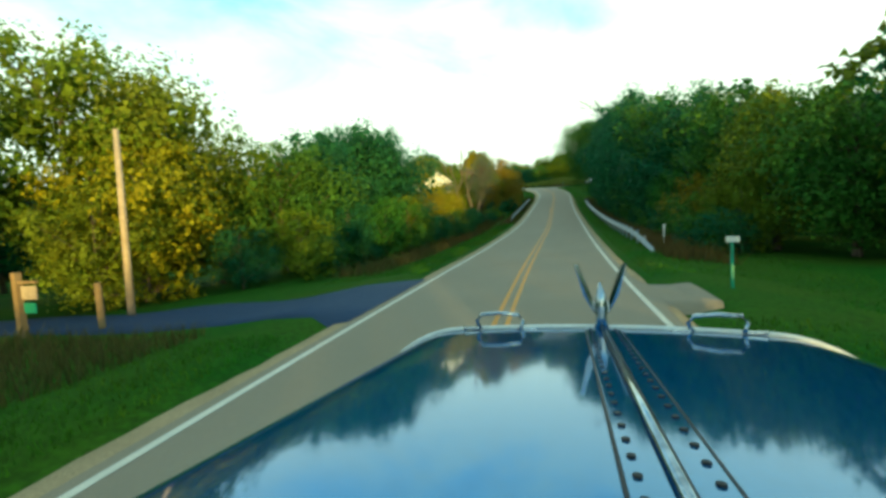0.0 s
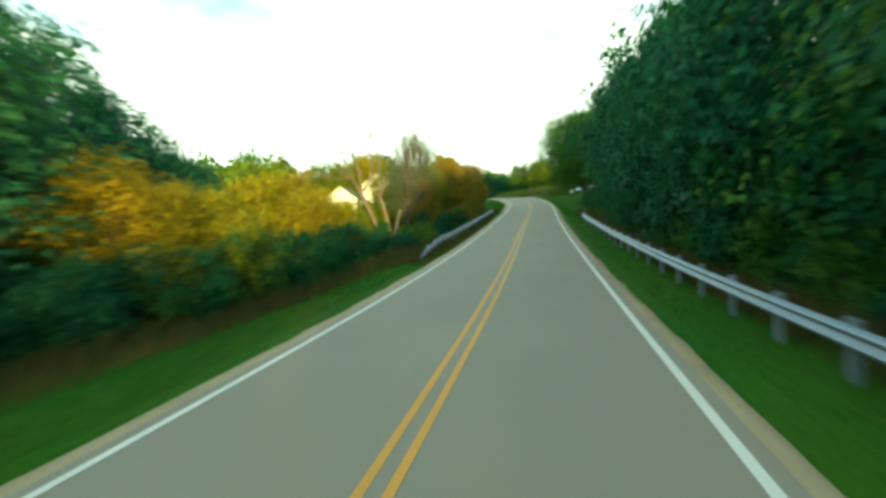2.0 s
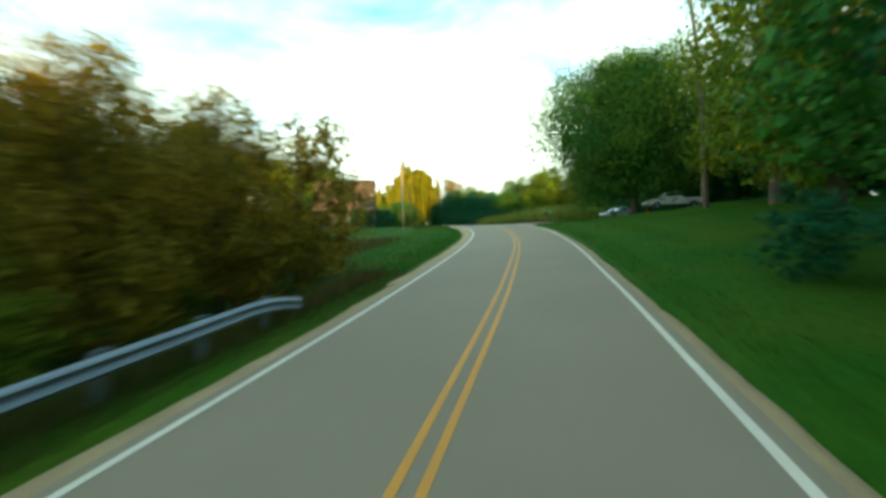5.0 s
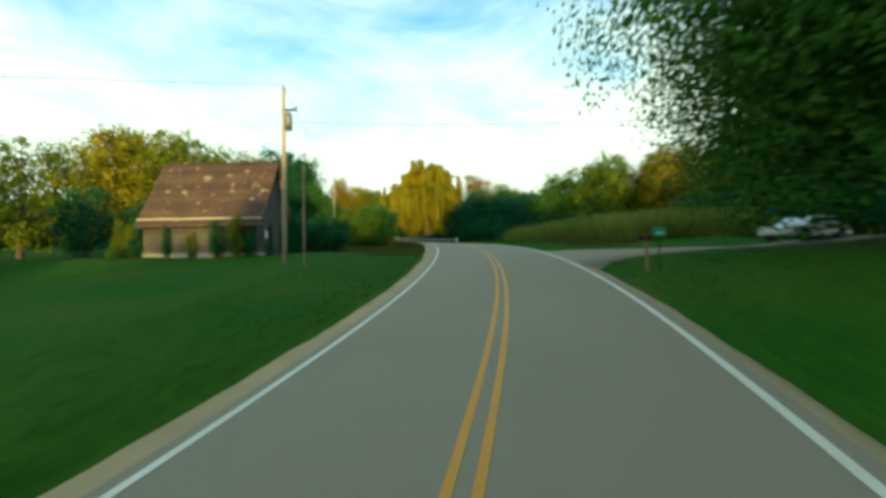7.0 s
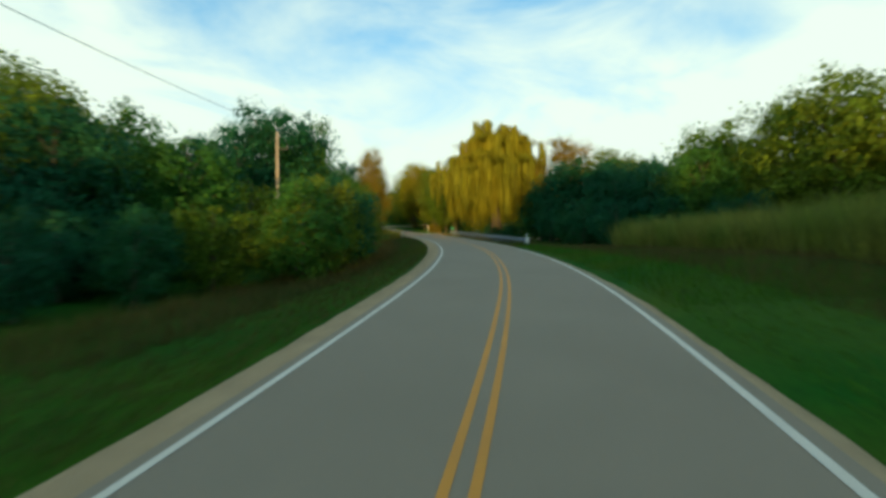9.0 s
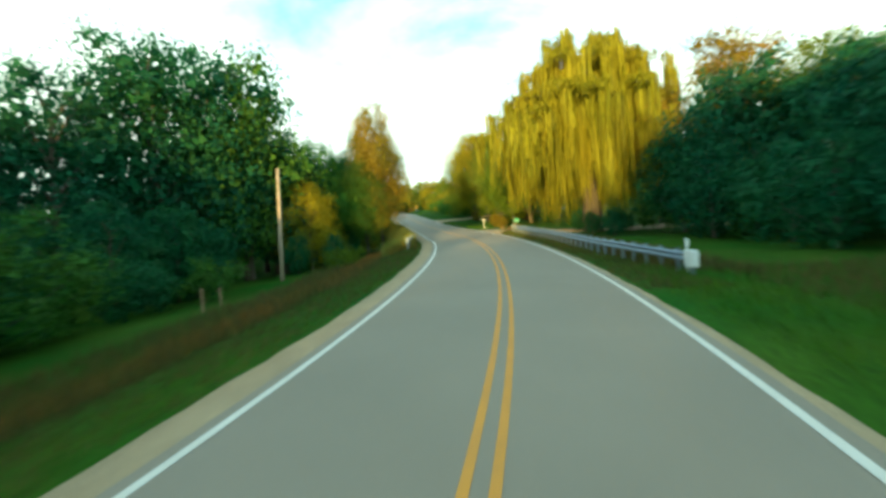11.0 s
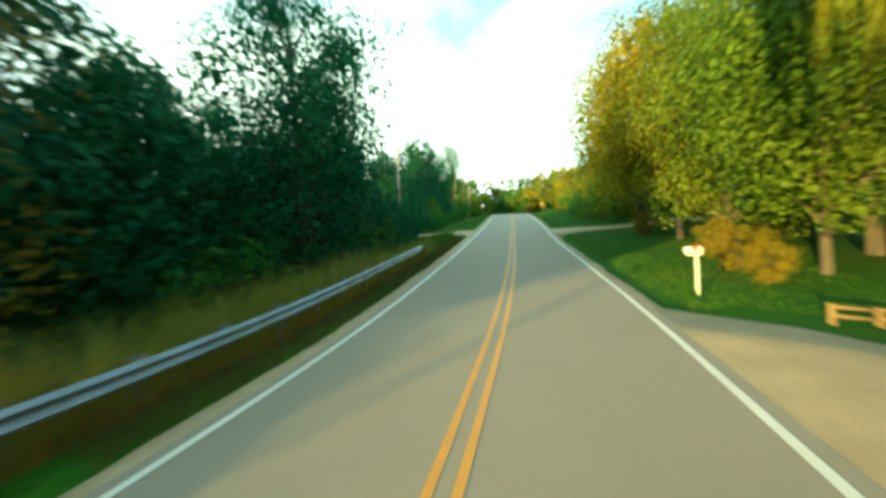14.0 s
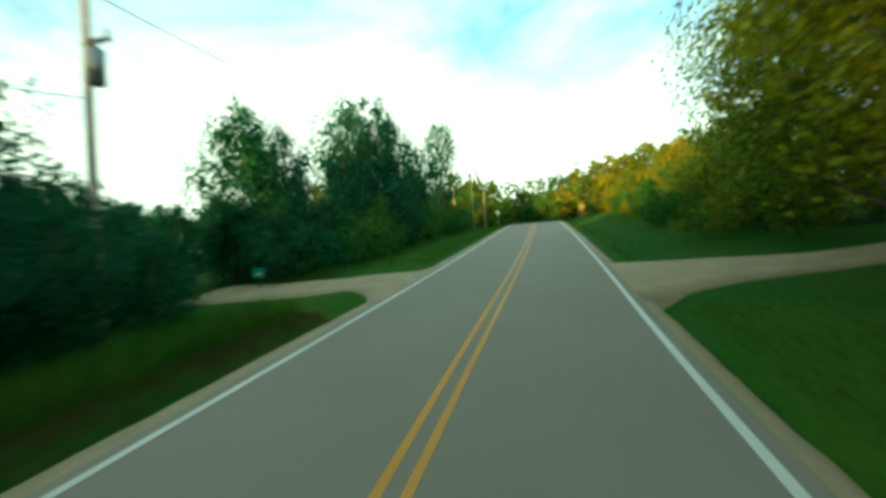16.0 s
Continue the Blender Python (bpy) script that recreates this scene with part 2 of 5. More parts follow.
# ---- the road's line ----
ROAD_X = [-0.9, -1.1, -1.06, -0.93, -0.5, 0.12, 0.53, 0.88, 1.41, 1.9, 1.84, 0.53, -2.18, -6.54, -11.53, -18.54, -26.96, -36.52, -47.03, -57.84,
          -68.75, -79.62, -91.74, -102.85, -113.98, -125.18, -136.52, -148.05, -165.0, -194]
ROAD_Y = [-70, -30, 0.0, 15.03, 28.41, 43.45, 56.85, 70.28, 85.3, 98.46, 112.89, 126.66, 139.76, 153.84, 165.99, 178.61, 190.24, 200.65, 209.89, 218.46,
          226.64, 234.89, 243.83, 251.92, 260.06, 268.15, 276.06, 283.72, 289.5, 286]
ROAD_Z = [-1.2, -0.4, 0.01, 0.19, 0.46, 0.99, 1.8, 2.89, 4.29, 5.74, 7.47, 9.07, 10.44, 11.67, 12.56, 13.41, 14.29, 15.2, 16.07, 17.23,
          18.55, 20.07, 21.79, 23.33, 24.72, 25.79, 26.42, 26.61, 26.6, 26.0]
ROAD_BANK = [0, 0.3, 0.8, -0.1, -1.2, -0.8, -1.3, -1.8, -0.4, 0.7, -0.1, -2.6, -2.5, -0.6, 1.0, 1.5, 1.7, 0.7, -1.1, 1.1, 1.9, 1.8, 1.1, 0.6, 0.5, 0.6, 0.4, 0.1, 0, 0]


def catmull(v, u):
    v = np.asarray(v, float)
    i = np.clip(u.astype(int), 0, len(v) - 2)
    f = u - i
    a, b, c, d = v[np.maximum(i - 1, 0)], v[i], v[i + 1], v[np.minimum(i + 2, len(v) - 1)]
    return 0.5 * (2 * b + (c - a) * f + (2 * a - 5 * b + 4 * c - d) * f * f + (3 * b - a - 3 * c + d) * f ** 3)


_u = np.linspace(0, len(ROAD_X) - 1.0001, 6000)
_x, _y, _z, _b = (catmull(v, _u) for v in (ROAD_X, ROAD_Y, ROAD_Z, ROAD_BANK))
_s = np.r_[0, np.cumsum(np.hypot(np.diff(_x), np.diff(_y)))]
_s -= np.interp(0.0, _y[:1500], _s[:1500])
S = np.arange(-66, _s[-1] - 1, 0.5)
RX, RY, RZ, RB = (np.interp(S, _s, v) for v in (_x, _y, _z, _b))
RH = np.unwrap(np.arctan2(-np.gradient(RX), np.gradient(RY)))      # heading, left positive

# rise of the ground beside the road at 9 m and 20 m out, left and right
SIDE_S = [-66, 0, 30, 60, 85, 105, 125, 145, 165, 190, 215, 240, 262, 300, 400]
SIDE_L1 = [-0.5, -0.3, -0.7, -1.1, -0.9, -0.2, 0.0, 0.0, -0.6, -0.7, -1.0, -0.8, -0.1, -0.2, 0]
SIDE_L2 = [-0.8, -0.35, -1.5, -2.4, -2.2, -0.5, -0.3, 0.1, -0.8, -1.0, -2.0, -1.4, -0.2, -0.3, 0]
SIDE_R1 = [-0.4, -0.4, -0.5, -0.7, -0.3, 0.5, 0.7, 0.0, 0.3, -0.5, -0.6, -0.2, 0.0, 0.7, 0.5]
SIDE_R2 = [-0.5, -0.5, -1.0, -1.2, 0.2, 1.9, 2.1, 0.4, 0.6, -0.6, -0.8, 0.0, 0.2, 1.8, 1]


def road_frame(x, y):
    """The station and the offset (right positive) of places in the plan."""
    x, y = np.atleast_1d(x).astype(float), np.atleast_1d(y).astype(float)
    si, la = np.empty(len(x)), np.empty(len(x))
    for i in range(0, len(x), 4000):
        q = slice(i, i + 4000)
        d = (x[q, None] - RX[None, ::2]) ** 2 + (y[q, None] - RY[None, ::2]) ** 2
        k = d.argmin(1) * 2
        dx, dy = x[q] - RX[k], y[q] - RY[k]
        along = -dx * np.sin(RH[k]) + dy * np.cos(RH[k])
        right = dx * np.cos(RH[k]) + dy * np.sin(RH[k])
        dist = np.sqrt(d.min(1))
        si[q] = S[k] + np.clip(along, -1, 1)
        la[q] = np.where(np.abs(along) > 2, np.sign(right) * dist, right)
    return si, la


def rise(s, lat):
    """Height of the ground over the road's middle line."""
    a = np.abs(lat)
    one = np.where(lat < 0, np.interp(s, SIDE_S, SIDE_L1), np.interp(s, SIDE_S, SIDE_R1))
    two = np.where(lat < 0, np.interp(s, SIDE_S, SIDE_L2), np.interp(s, SIDE_S, SIDE_R2))
    bank = -np.tan(np.radians(np.interp(s, S, RB))) * np.clip(lat, -4.8, 4.8)
    k = np.clip((a - 4.6) / 4.4, 0, 1)
    k = k * k * (3 - 2 * k)
    out = np.where(a < 9, one * k, one + (two - one) * np.clip((a - 9) / 11, 0, 1))
    out = np.where(a < 4.6, -0.07 - 0.36 * np.clip((4.6 - a) / 0.8, 0, 1) + out, out - 0.07 * np.clip((5.4 - a) / 0.8, 0, 1))
    return out + bank * np.clip((14 - a) / 9, 0, 1)


def ground_z(x, y):
    x, y = np.atleast_1d(x).astype(float), np.atleast_1d(y).astype(float)
    s, lat = road_frame(x, y)
    z = np.interp(s, S, RZ) + rise(s, lat)
    bumps = 0.12 * np.sin(x * 0.31 + 1) * np.sin(y * 0.27) + 0.06 * np.sin(x * 0.9) * np.cos(y * 0.8 + 2)
    z += bumps * np.clip((np.abs(lat) - 6) / 6, 0, 1)
    # the yard in front of the white barn lies lower
    z -= 0.3 * np.exp(-((x + 26.5) / 6) ** 2 - ((y - 123) / 6) ** 2)
    far = np.clip((np.abs(lat) - 110) / 300, 0, 1)
    return z * (1 - far) + 14.0 * far


def spot(s, lat):
    """Plan place at station s and offset lat."""
    h = np.interp(s, S, RH)
    return np.interp(s, S, RX) + lat * np.cos(h), np.interp(s, S, RY) + lat * np.sin(h)


def stand(s, lat, turn=0.0, sink=0.0):
    """A pose on the ground at station s and offset lat, facing along the road, turned by so many degrees."""
    x, y = spot(s, lat)
    return pose(float(x), float(y), float(ground_z(x, y)[0]) - sink, 0, 0, math.degrees(np.interp(s, S, RH)) + turn)


def road_z(s, lat):
    return np.interp(s, S, RZ) - np.tan(np.radians(np.interp(s, S, RB))) * lat


def ribbon(name, s0, s1, offsets, heights, mat, step=1.0, ragged=0.0, parent=None):
    """A strip along the road between two stations, with its cross-section."""
    ss = np.linspace(s0, s1, max(2, int((s1 - s0) / step) + 1))
    n = len(offsets)
    edge = max(abs(o) for o in offsets) - 0.35
    verts = []
    for i, s in enumerate(ss):
        for k, (o, h) in enumerate(zip(offsets, heights)):
            if ragged and abs(o) > edge:
                o = o + ragged * (noise.noise((s * 0.35, edge, 0)) + 0.6 * noise.noise((s * 1.3, edge, 3)) + 0.35 * noise.noise((s * 3.7, edge, 7)))
            x, y = spot(s, o)
            verts.append((float(x), float(y), float(road_z(s, o)) + h))
    faces = [(i * n + k, i * n + k + 1, (i + 1) * n + k + 1, (i + 1) * n + k) for i in range(len(ss) - 1) for k in range(n - 1)]
    return mesh_object(name, verts, faces, mat, parent, smooth=True)


# ---- ground and road ----
def spread_axis(a, b, step, far):
    mid = list(np.arange(a, b + step, step))
    out, d = [], step
    q = b + step
    while q < far:
        d *= 1.22
        q += d
        out.append(q)
    low, d, q = [], step, a
    while q > -far:
        d *= 1.22
        q -= d
        low.append(q)
    return np.array(low[::-1] + mid + out)


gx, gy = spread_axis(-225, 75, 1.5, 3500), spread_axis(-45, 320, 1.5, 3500)
GX, GY = np.meshgrid(gx, gy)
gz = ground_z(GX.ravel(), GY.ravel())
gv = np.stack([GX.ravel(), GY.ravel(), gz], 1)
nx, ny = len(gx), len(gy)
ii = (np.arange(ny - 1)[:, None] * nx + np.arange(nx - 1)[None]).ravel()
gf = np.stack([ii, ii + 1, ii + nx + 1, ii + nx], 1)
gme = bpy.data.meshes.new("ground")
gme.from_pydata(gv.tolist(), [], gf.tolist())
gme.polygons.foreach_set("use_smooth", [True] * len(gme.polygons))
gme.materials.append(TURF)
tagged(new("ground", gme), "grassy ground sloping away from the road", "ground", kind="structure")

S0, S1 = -64.0, min(float(S[-1]) - 1, 394.0)
road = tagged(ribbon("road", S0, S1, (-3.62, -1.8, 0, 1.8, 3.62), (-0.02, 0, 0.015, 0, -0.02), ASPHALT),
              "grey worn asphalt country road with two lanes", "road", kind="structure")
for side in (-1, 1):
    tagged(ribbon("road_line", S0, S1, (side * 3.35 - 0.065, side * 3.35 + 0.065), (-0.008, -0.008), WHITE_LINE),
           "white painted edge line on the asphalt", "road marking", "edge lines", "structure")
    tagged(ribbon("road_line", S0, S1, (side * 0.14 - 0.055, side * 0.14 + 0.055), (0.02, 0.02), YELLOW_LINE),
           "yellow painted centre line on the asphalt", "road marking", "centre lines", "structure")
    for s0, s1, wide in ((S0, 98.0, 4.12), (98.0, 146.0, 4.3), (146.0, 216.0, 4.4), (216.0, S1, 4.16)):
        w = wide if side < 0 else 3.95
        o, h = (3.6, 3.75, w, w + 0.3), (-0.035, -0.05, -0.12, -0.5)
        o, h = (o, h) if side > 0 else (tuple(-k for k in o[::-1]), h[::-1])
        tagged(ribbon("gravel_shoulder", s0, s1, o, h, GRAVEL, 0.5, 0.1), "pale gravel shoulder beside the asphalt", "shoulder", kind="structure")


def side_drive(name, s, lat0, lat1, bend, width, flare, mat, label):
    """A driveway that leaves the road at station s."""
    verts, faces = [], []
    n = 26
    for i in range(n + 1):
        f = i / n
        lat = lat0 + (lat1 - lat0) * f
        w = width / 2 + flare * max(0, 1 - f * n / 5) ** 2
        for k in (-1.12, -1, -0.5, 0, 0.5, 1, 1.12):
            x, y = spot(s + bend * f + k * w, lat)
            z = float(ground_z(x, y)[0]) + 0.05 + 0.02 * (1 - k * k)
            if abs(lat) < 5.6:
                z = max(z, float(road_z(s + k * w, lat)) - 0.03 - 0.02 * (abs(lat) - 3.6))
            if abs(k) > 1:
                z -= 0.45
            verts.append((float(x), float(y), z))
    for i in range(n):
        for k in range(6):
            faces.append((i * 7 + k, i * 7 + k + 1, i * 7 + k + 8, i * 7 + k + 7))
    return tagged(mesh_object(name, verts, faces, mat, smooth=True), label, "driveway", kind="structure")


side_drive("driveway", 12.6, -3.7, -30, -3.5, 3.6, 1.5, DRIVE, "dark blue-grey asphalt driveway crossing the verge")
side_drive("driveway", 12.6, 3.6, 5.0, 0, 2.6, 2.4, ASPHALT, "short asphalt turnout at the road edge")
side_drive("driveway", 139.4, 3.6, 40, 4, 4.6, 2.4, ASPHALT, "grey asphalt driveway beside the mailbox")
side_drive("driveway", 224.6, 3.6, 30, -7, 4.5, 2.5, GRAVEL, "pale gravel driveway by the willow")
side_drive("driveway", 261.0, -3.6, -14, 1, 3.4, 2.6, GRAVEL, "pale gravel driveway between grass verges")
side_drive("driveway", 260.8, 3.6, 45, 6, 2.6, 2.1, GRAVEL, "pale gravel driveway between grass verges")


# ---- trees ----
def leaf_quads(centres, normals, size, rng, long=1.0, down=False, three=False):
    """Verts and faces of one small folded leaf cluster at each centre; three: plain three-cornered leaves, for crowns seen from afar."""
    n = len(centres)
    r = rng.normal(size=(n, 3))
    if down:
        u = np.tile([0.0, 0.0, -1.0], (n, 1)) + 0.12 * r
    else:
        u = np.cross(normals, r)
    u /= np.linalg.norm(u, axis=1)[:, None] + 1e-9
    w = np.cross(normals, u)
    w /= np.linalg.norm(w, axis=1)[:, None] + 1e-9
    sz = (size * rng.uniform(0.6, 1.4, n))[:, None]
    a = centres - u * sz * long * 0.5
    c = centres + u * sz * long * 0.5
    mid = centres + normals * sz * 0.12
    b, d = mid + w * sz * 0.42, mid - w * sz * 0.42
    if three:
        return np.stack([a, b + u * sz * 0.25, d + u * sz * 0.25], 1).reshape(-1, 3), np.arange(3 * n).reshape(n, 3)
    v = np.stack([a, b, c, d], 1).reshape(-1, 3)
    f = np.arange(4 * n).reshape(n, 4)
    return v, f


def quads_mesh(name, v, f):
    me = bpy.data.meshes.new(name)
    me.vertices.add(len(v))
    me.vertices.foreach_set("co", v.astype(np.float32).ravel())
    me.loops.add(f.size)
    me.loops.foreach_set("vertex_index", f.astype(np.int32).ravel())
    me.polygons.add(len(f))
    me.polygons.foreach_set("loop_start", np.arange(0, f.size, f.shape[1], dtype=np.int32))
    me.update(calc_edges=True)
    me.materials.append(LEAF["green"])
    return me


def tree_meshes(seed, base, width, leaves, size, lumps, sparse=1.0, core=1.0, girth=1.0, three=False):
    """Trunk and crown of a tree 1 unit = 1 m, 10 m high; base: height of the crown's foot."""
    rng = np.random.default_rng(seed)
    bm = bmesh.new()
    lean = rng.normal(0, 0.25, 2)
    spine = [Vector((lean[0] * k * k, lean[1] * k * k, 8.2 * k)) for k in (0, 0.12, 0.3, 0.55, 0.8, 1)]
    spine[0].z = -0.4
    tube(bm, spine, [girth * r for r in (0.26, 0.19, 0.15, 0.11, 0.06, 0.02)], 7)
    blobs = []
    for i in range(lumps):
        f = (i + 0.5) / lumps
        z = base + (9.2 - base) * (0.08 + 0.88 * f)
        # widest a little under the middle
        ring = width * math.sin(math.pi * min(1, max(0.07, (z - base + 0.8) / (10.4 - base)))) ** 0.7
        ang = i * 2.4 + rng.uniform(-0.5, 0.5)
        ring *= 1 + 0.2 * math.sin(2 * ang + seed) + 0.14 * math.cos(3 * ang + 2 * seed + 0.5 * z)
        rad = ring * rng.uniform(0.35, 0.8)
        c = np.array([math.cos(ang) * rad, math.sin(ang) * rad, z + rng.uniform(-0.3, 0.3)])
        c[:2] += lean * (z / 9) ** 2
        blobs.append((c, ring * rng.uniform(0.36, 0.58) + 0.25))
        root = spine[0].lerp(spine[-1], min(0.85, max(0.15, (z - rad * 0.7) / 9)))
        mid = (root + Vector(c)) / 2 + Vector((0, 0, 0.2))
        tube(bm, [root, mid, Vector(c)], [0.07, 0.045, 0.015], 5)
    trunk = bpy.data.meshes.new("trunk")
    bm.to_mesh(trunk)
    bm.free()
    trunk.materials.append(BARK)
    weights = np.array([r ** 2 for _, r in blobs])
    counts = (leaves * weights / weights.sum()).astype(int)
    cs, ns, sizes = [], [], []
    for (c, r), k in zip(blobs, counts):
        # twigs at the surface of each lump, with small sprays of leaves
        twigs = max(8, k // 8)
        d = rng.normal(size=(twigs, 3))
        d /= np.linalg.norm(d, axis=1)[:, None]
        d[:, 2] = np.where(d[:, 2] < -0.6, -d[:, 2] * 0.5, d[:, 2])
        rr = r * (0.55 + 0.5 * rng.random(twigs) ** 0.7) ** sparse
        tips = c + d * rr[:, None] * np.array([1, 1, 0.9])
        idx = rng.integers(0, twigs, k)
        off = np.clip(rng.normal(0, 1, (k, 3)), -1.3, 1.3) * (0.1 + 0.07 * r)
        cs.append(tips[idx] + off)
        nn = d[idx] + rng.normal(0, 0.5, (k, 3)) + np.array([0, 0, 0.3])
        ns.append(nn / np.linalg.norm(nn, axis=1)[:, None])
        sizes.append(np.full(k, size))
        # larger, older leaves inside close the crown
        big = max(2 * size, 0.36) if three else 2 * size
        k = int(core * 3.0 * (0.64 * r) ** 2 / ((0.31 if three else 0.42) * big ** 2))
        d = rng.normal(size=(k, 3))
        d /= np.linalg.norm(d, axis=1)[:, None] + 1e-9
        cs.append(c + d * (r * 0.64 * rng.random(k) ** 0.5)[:, None])
        nn = d + rng.normal(0, 0.4, (k, 3))
        ns.append(nn / np.linalg.norm(nn, axis=1)[:, None])
        sizes.append(np.full(k, big))
    v, f = leaf_quads(np.concatenate(cs), np.concatenate(ns), np.concatenate(sizes), rng, three=three)
    return trunk, quads_mesh("crown", v, f)


def willow_meshes(seed):
    """A weeping willow 10 m high with hanging strands."""
    rng = np.random.default_rng(seed)
    bm = bmesh.new()
    tube(bm, [(0, 0, -0.4), (0.1, 0, 1.5), (0, 0.1, 3.2), (0.1, 0, 5.5), (0, 0, 7.5)], [0.5, 0.38, 0.3, 0.18, 0.06], 8)
    cs, tufts = [], []
    boughs = 26
    for i in range(boughs):
        ang = i * 2.4
        reach = 4.7 * math.sqrt((i + 1) / boughs) * rng.uniform(0.85, 1.12)
        top = 9.7 - 0.19 * reach ** 2 + rng.uniform(-0.5, 0.4)
        tip = Vector((math.cos(ang) * reach, math.sin(ang) * reach, top - 0.6))
        mid = Vector((tip.x * 0.5, tip.y * 0.5, top))
        tube(bm, [(0, 0, 2.6 + 3.5 * rng.random()), mid * 0.6 + Vector((0, 0, 2.2)), mid, tip], [0.14, 0.09, 0.05, 0.015], 5)
        anchors = []
        for k in range(9):
            f = rng.uniform(0.3, 1.08)
            anchors.append(np.array(mid.lerp(tip, min(1, f * 1.6 - 0.5)) if f > 0.31 else mid) + rng.normal(0, 0.45, 3) * [1, 1, 0.5])
        drop = rng.uniform(0.5, 1.0, 9) ** 0.7
        for k in range(230):
            p = anchors[k % 9] + np.clip(rng.normal(0, 0.11, 3), -0.24, 0.24)
            floor_ = 0.15 + 2.2 * rng.random() ** 2
            floor_ = max(floor_, 1.9 * (math.hypot(p[0], p[1]) - 3.4))
            length = max(1.2, (p[2] - floor_) * drop[k % 9] * (rng.uniform(0.88, 1.0) if rng.random() < 0.72 else rng.uniform(0.4, 0.9)))
            # one hanging twig: a narrow leafy ribbon that sways and tapers
            m = 9
            f = np.linspace(0, 1, m)[:, None]
            sway, turn = rng.normal(0, 0.12, 2), rng.uniform(0, math.pi)
            line = np.hstack([p[0] + sway[0] * f * f, p[1] + sway[1] * f * f, p[2] - f * length]) + rng.normal(0, 0.018, (m, 3))
            ang = (turn + np.cumsum(rng.normal(0, 0.5, m)))[:, None]
            half = 0.026 * rng.uniform(0.6, 1.3) * (1.05 - f ** 3)
            side = np.hstack([np.cos(ang), np.sin(ang), 0.25 * rng.normal(size=(m, 1))]) * half
            cs.append(np.stack([line - side, line + side], 1).reshape(-1, 3))
        k = 900
        along = rng.random(k)[:, None]
        tufts.append(np.array(mid) * (1 - along) + np.array(tip) * along + np.clip(rng.normal(0, 0.3, (k, 3)), -0.5, 0.5) * [1, 1, 0.6])
    v = np.concatenate(cs)
    row = np.array([[2 * i, 2 * i + 1, 2 * i + 3, 2 * i + 2] for i in range(8)])
    f = (np.arange(len(cs))[:, None, None] * 18 + row[None]).reshape(-1, 4)
    tufts = np.concatenate(tufts)
    nn = rng.normal(size=tufts.shape) + [0, 0, 0.8]
    v2, f2 = leaf_quads(tufts, nn / np.linalg.norm(nn, axis=1)[:, None], 0.075, rng, 1.8)
    v, f = np.concatenate([v, v2]), np.concatenate([f, f2 + len(v)])
    trunk = bpy.data.meshes.new("trunk")
    bm.to_mesh(trunk)
    bm.free()
    trunk.materials.append(BARK)
    return trunk, quads_mesh("crown", v, f)


FORM = {
    "broad": [tree_meshes(k, 0.5, 3.6, 12000, 0.185, 24, three=True) for k in (1, 2, 3, 4)],
    "near": [tree_meshes(k, 0.4, 3.3, 25000, 0.1, 30, 1.0, 0.7, 0.6) for k in (71, 72)],
    "over": [tree_meshes(k, 1.0, 3.3, 34000, 0.085, 34, 1.0, 0.8, 0.6) for k in (73, 74)],
    "tall": [tree_meshes(k, 0.3, 2.7, 13000, 0.14, 26, three=True) for k in (11, 12, 13)],
    "bush": [tree_meshes(k, 0.0, 4.6, 6500, 0.225, 18, three=True) for k in (21, 22, 23)],
    "low": [tree_meshes(k, 0.0, 4.6, 2600, 0.32, 12, three=True) for k in (24, 25, 26)],
    "thin": [tree_meshes(k, 1.6, 2.6, 8500, 0.13, 24, 1.3, 0.15, 0.7) for k in (31, 32)],
    "wispy": [tree_meshes(k, 1.6, 2.3, 15000, 0.065, 40, 1.7, 0.0, 0.5) for k in (33, 34)],
    "far": [tree_meshes(k, 0.3, 3.9, 1700, 0.42, 12, three=True) for k in (61, 62, 63)],
    "big": [tree_meshes(41, 0.4, 4.8, 150000, 0.095, 52, 1.0, 1.0)],
    "willow": [willow_meshes(51)],
}
LEAF_WORDS = {"dark": "dark green", "green": "mid green", "olive": "olive green", "yellow": "golden yellow", "rust": "rust brown", "willow": "yellow-green", "grey": "grey-green"}
FORM_WORDS = {"broad": "broad tree", "near": "broad tree", "over": "overhanging tree", "tall": "tall tree", "bush": "dense leafy bush", "thin": "thin open-crowned tree", "wispy": "feathery open-crowned tree", "low": "low leafy bush", "far": "broad tree",
              "big": "very large shade tree", "willow": "weeping willow"}
pick = random.Random(5)


def tree(s, lat, height, form="broad", tint="green", where="by the woods", spin=None, wide=1.0):
    trunk, crown = FORM[form][pick.randrange(len(FORM[form]))]
    k = height / 9.2
    m = stand(s, lat, pick.uniform(0, 360) if spin is None else spin, 0.05)
    kind = "bush" if form in ("bush", "low") else "tree"
    ob = thing("willow_tree" if form == "willow" else kind, m @ Matrix.Diagonal((k * wide, k * wide, k, 1)),
               f"{FORM_WORDS[form]} with {LEAF_WORDS[tint]} leaves {where}", kind, "woods along the road")
    new("trunk", trunk).parent = ob
    c = new("crown", crown)
    c.parent = ob
    c.material_slots[0].link = "OBJECT"
    c.material_slots[0].material = LEAF[tint]
    return ob


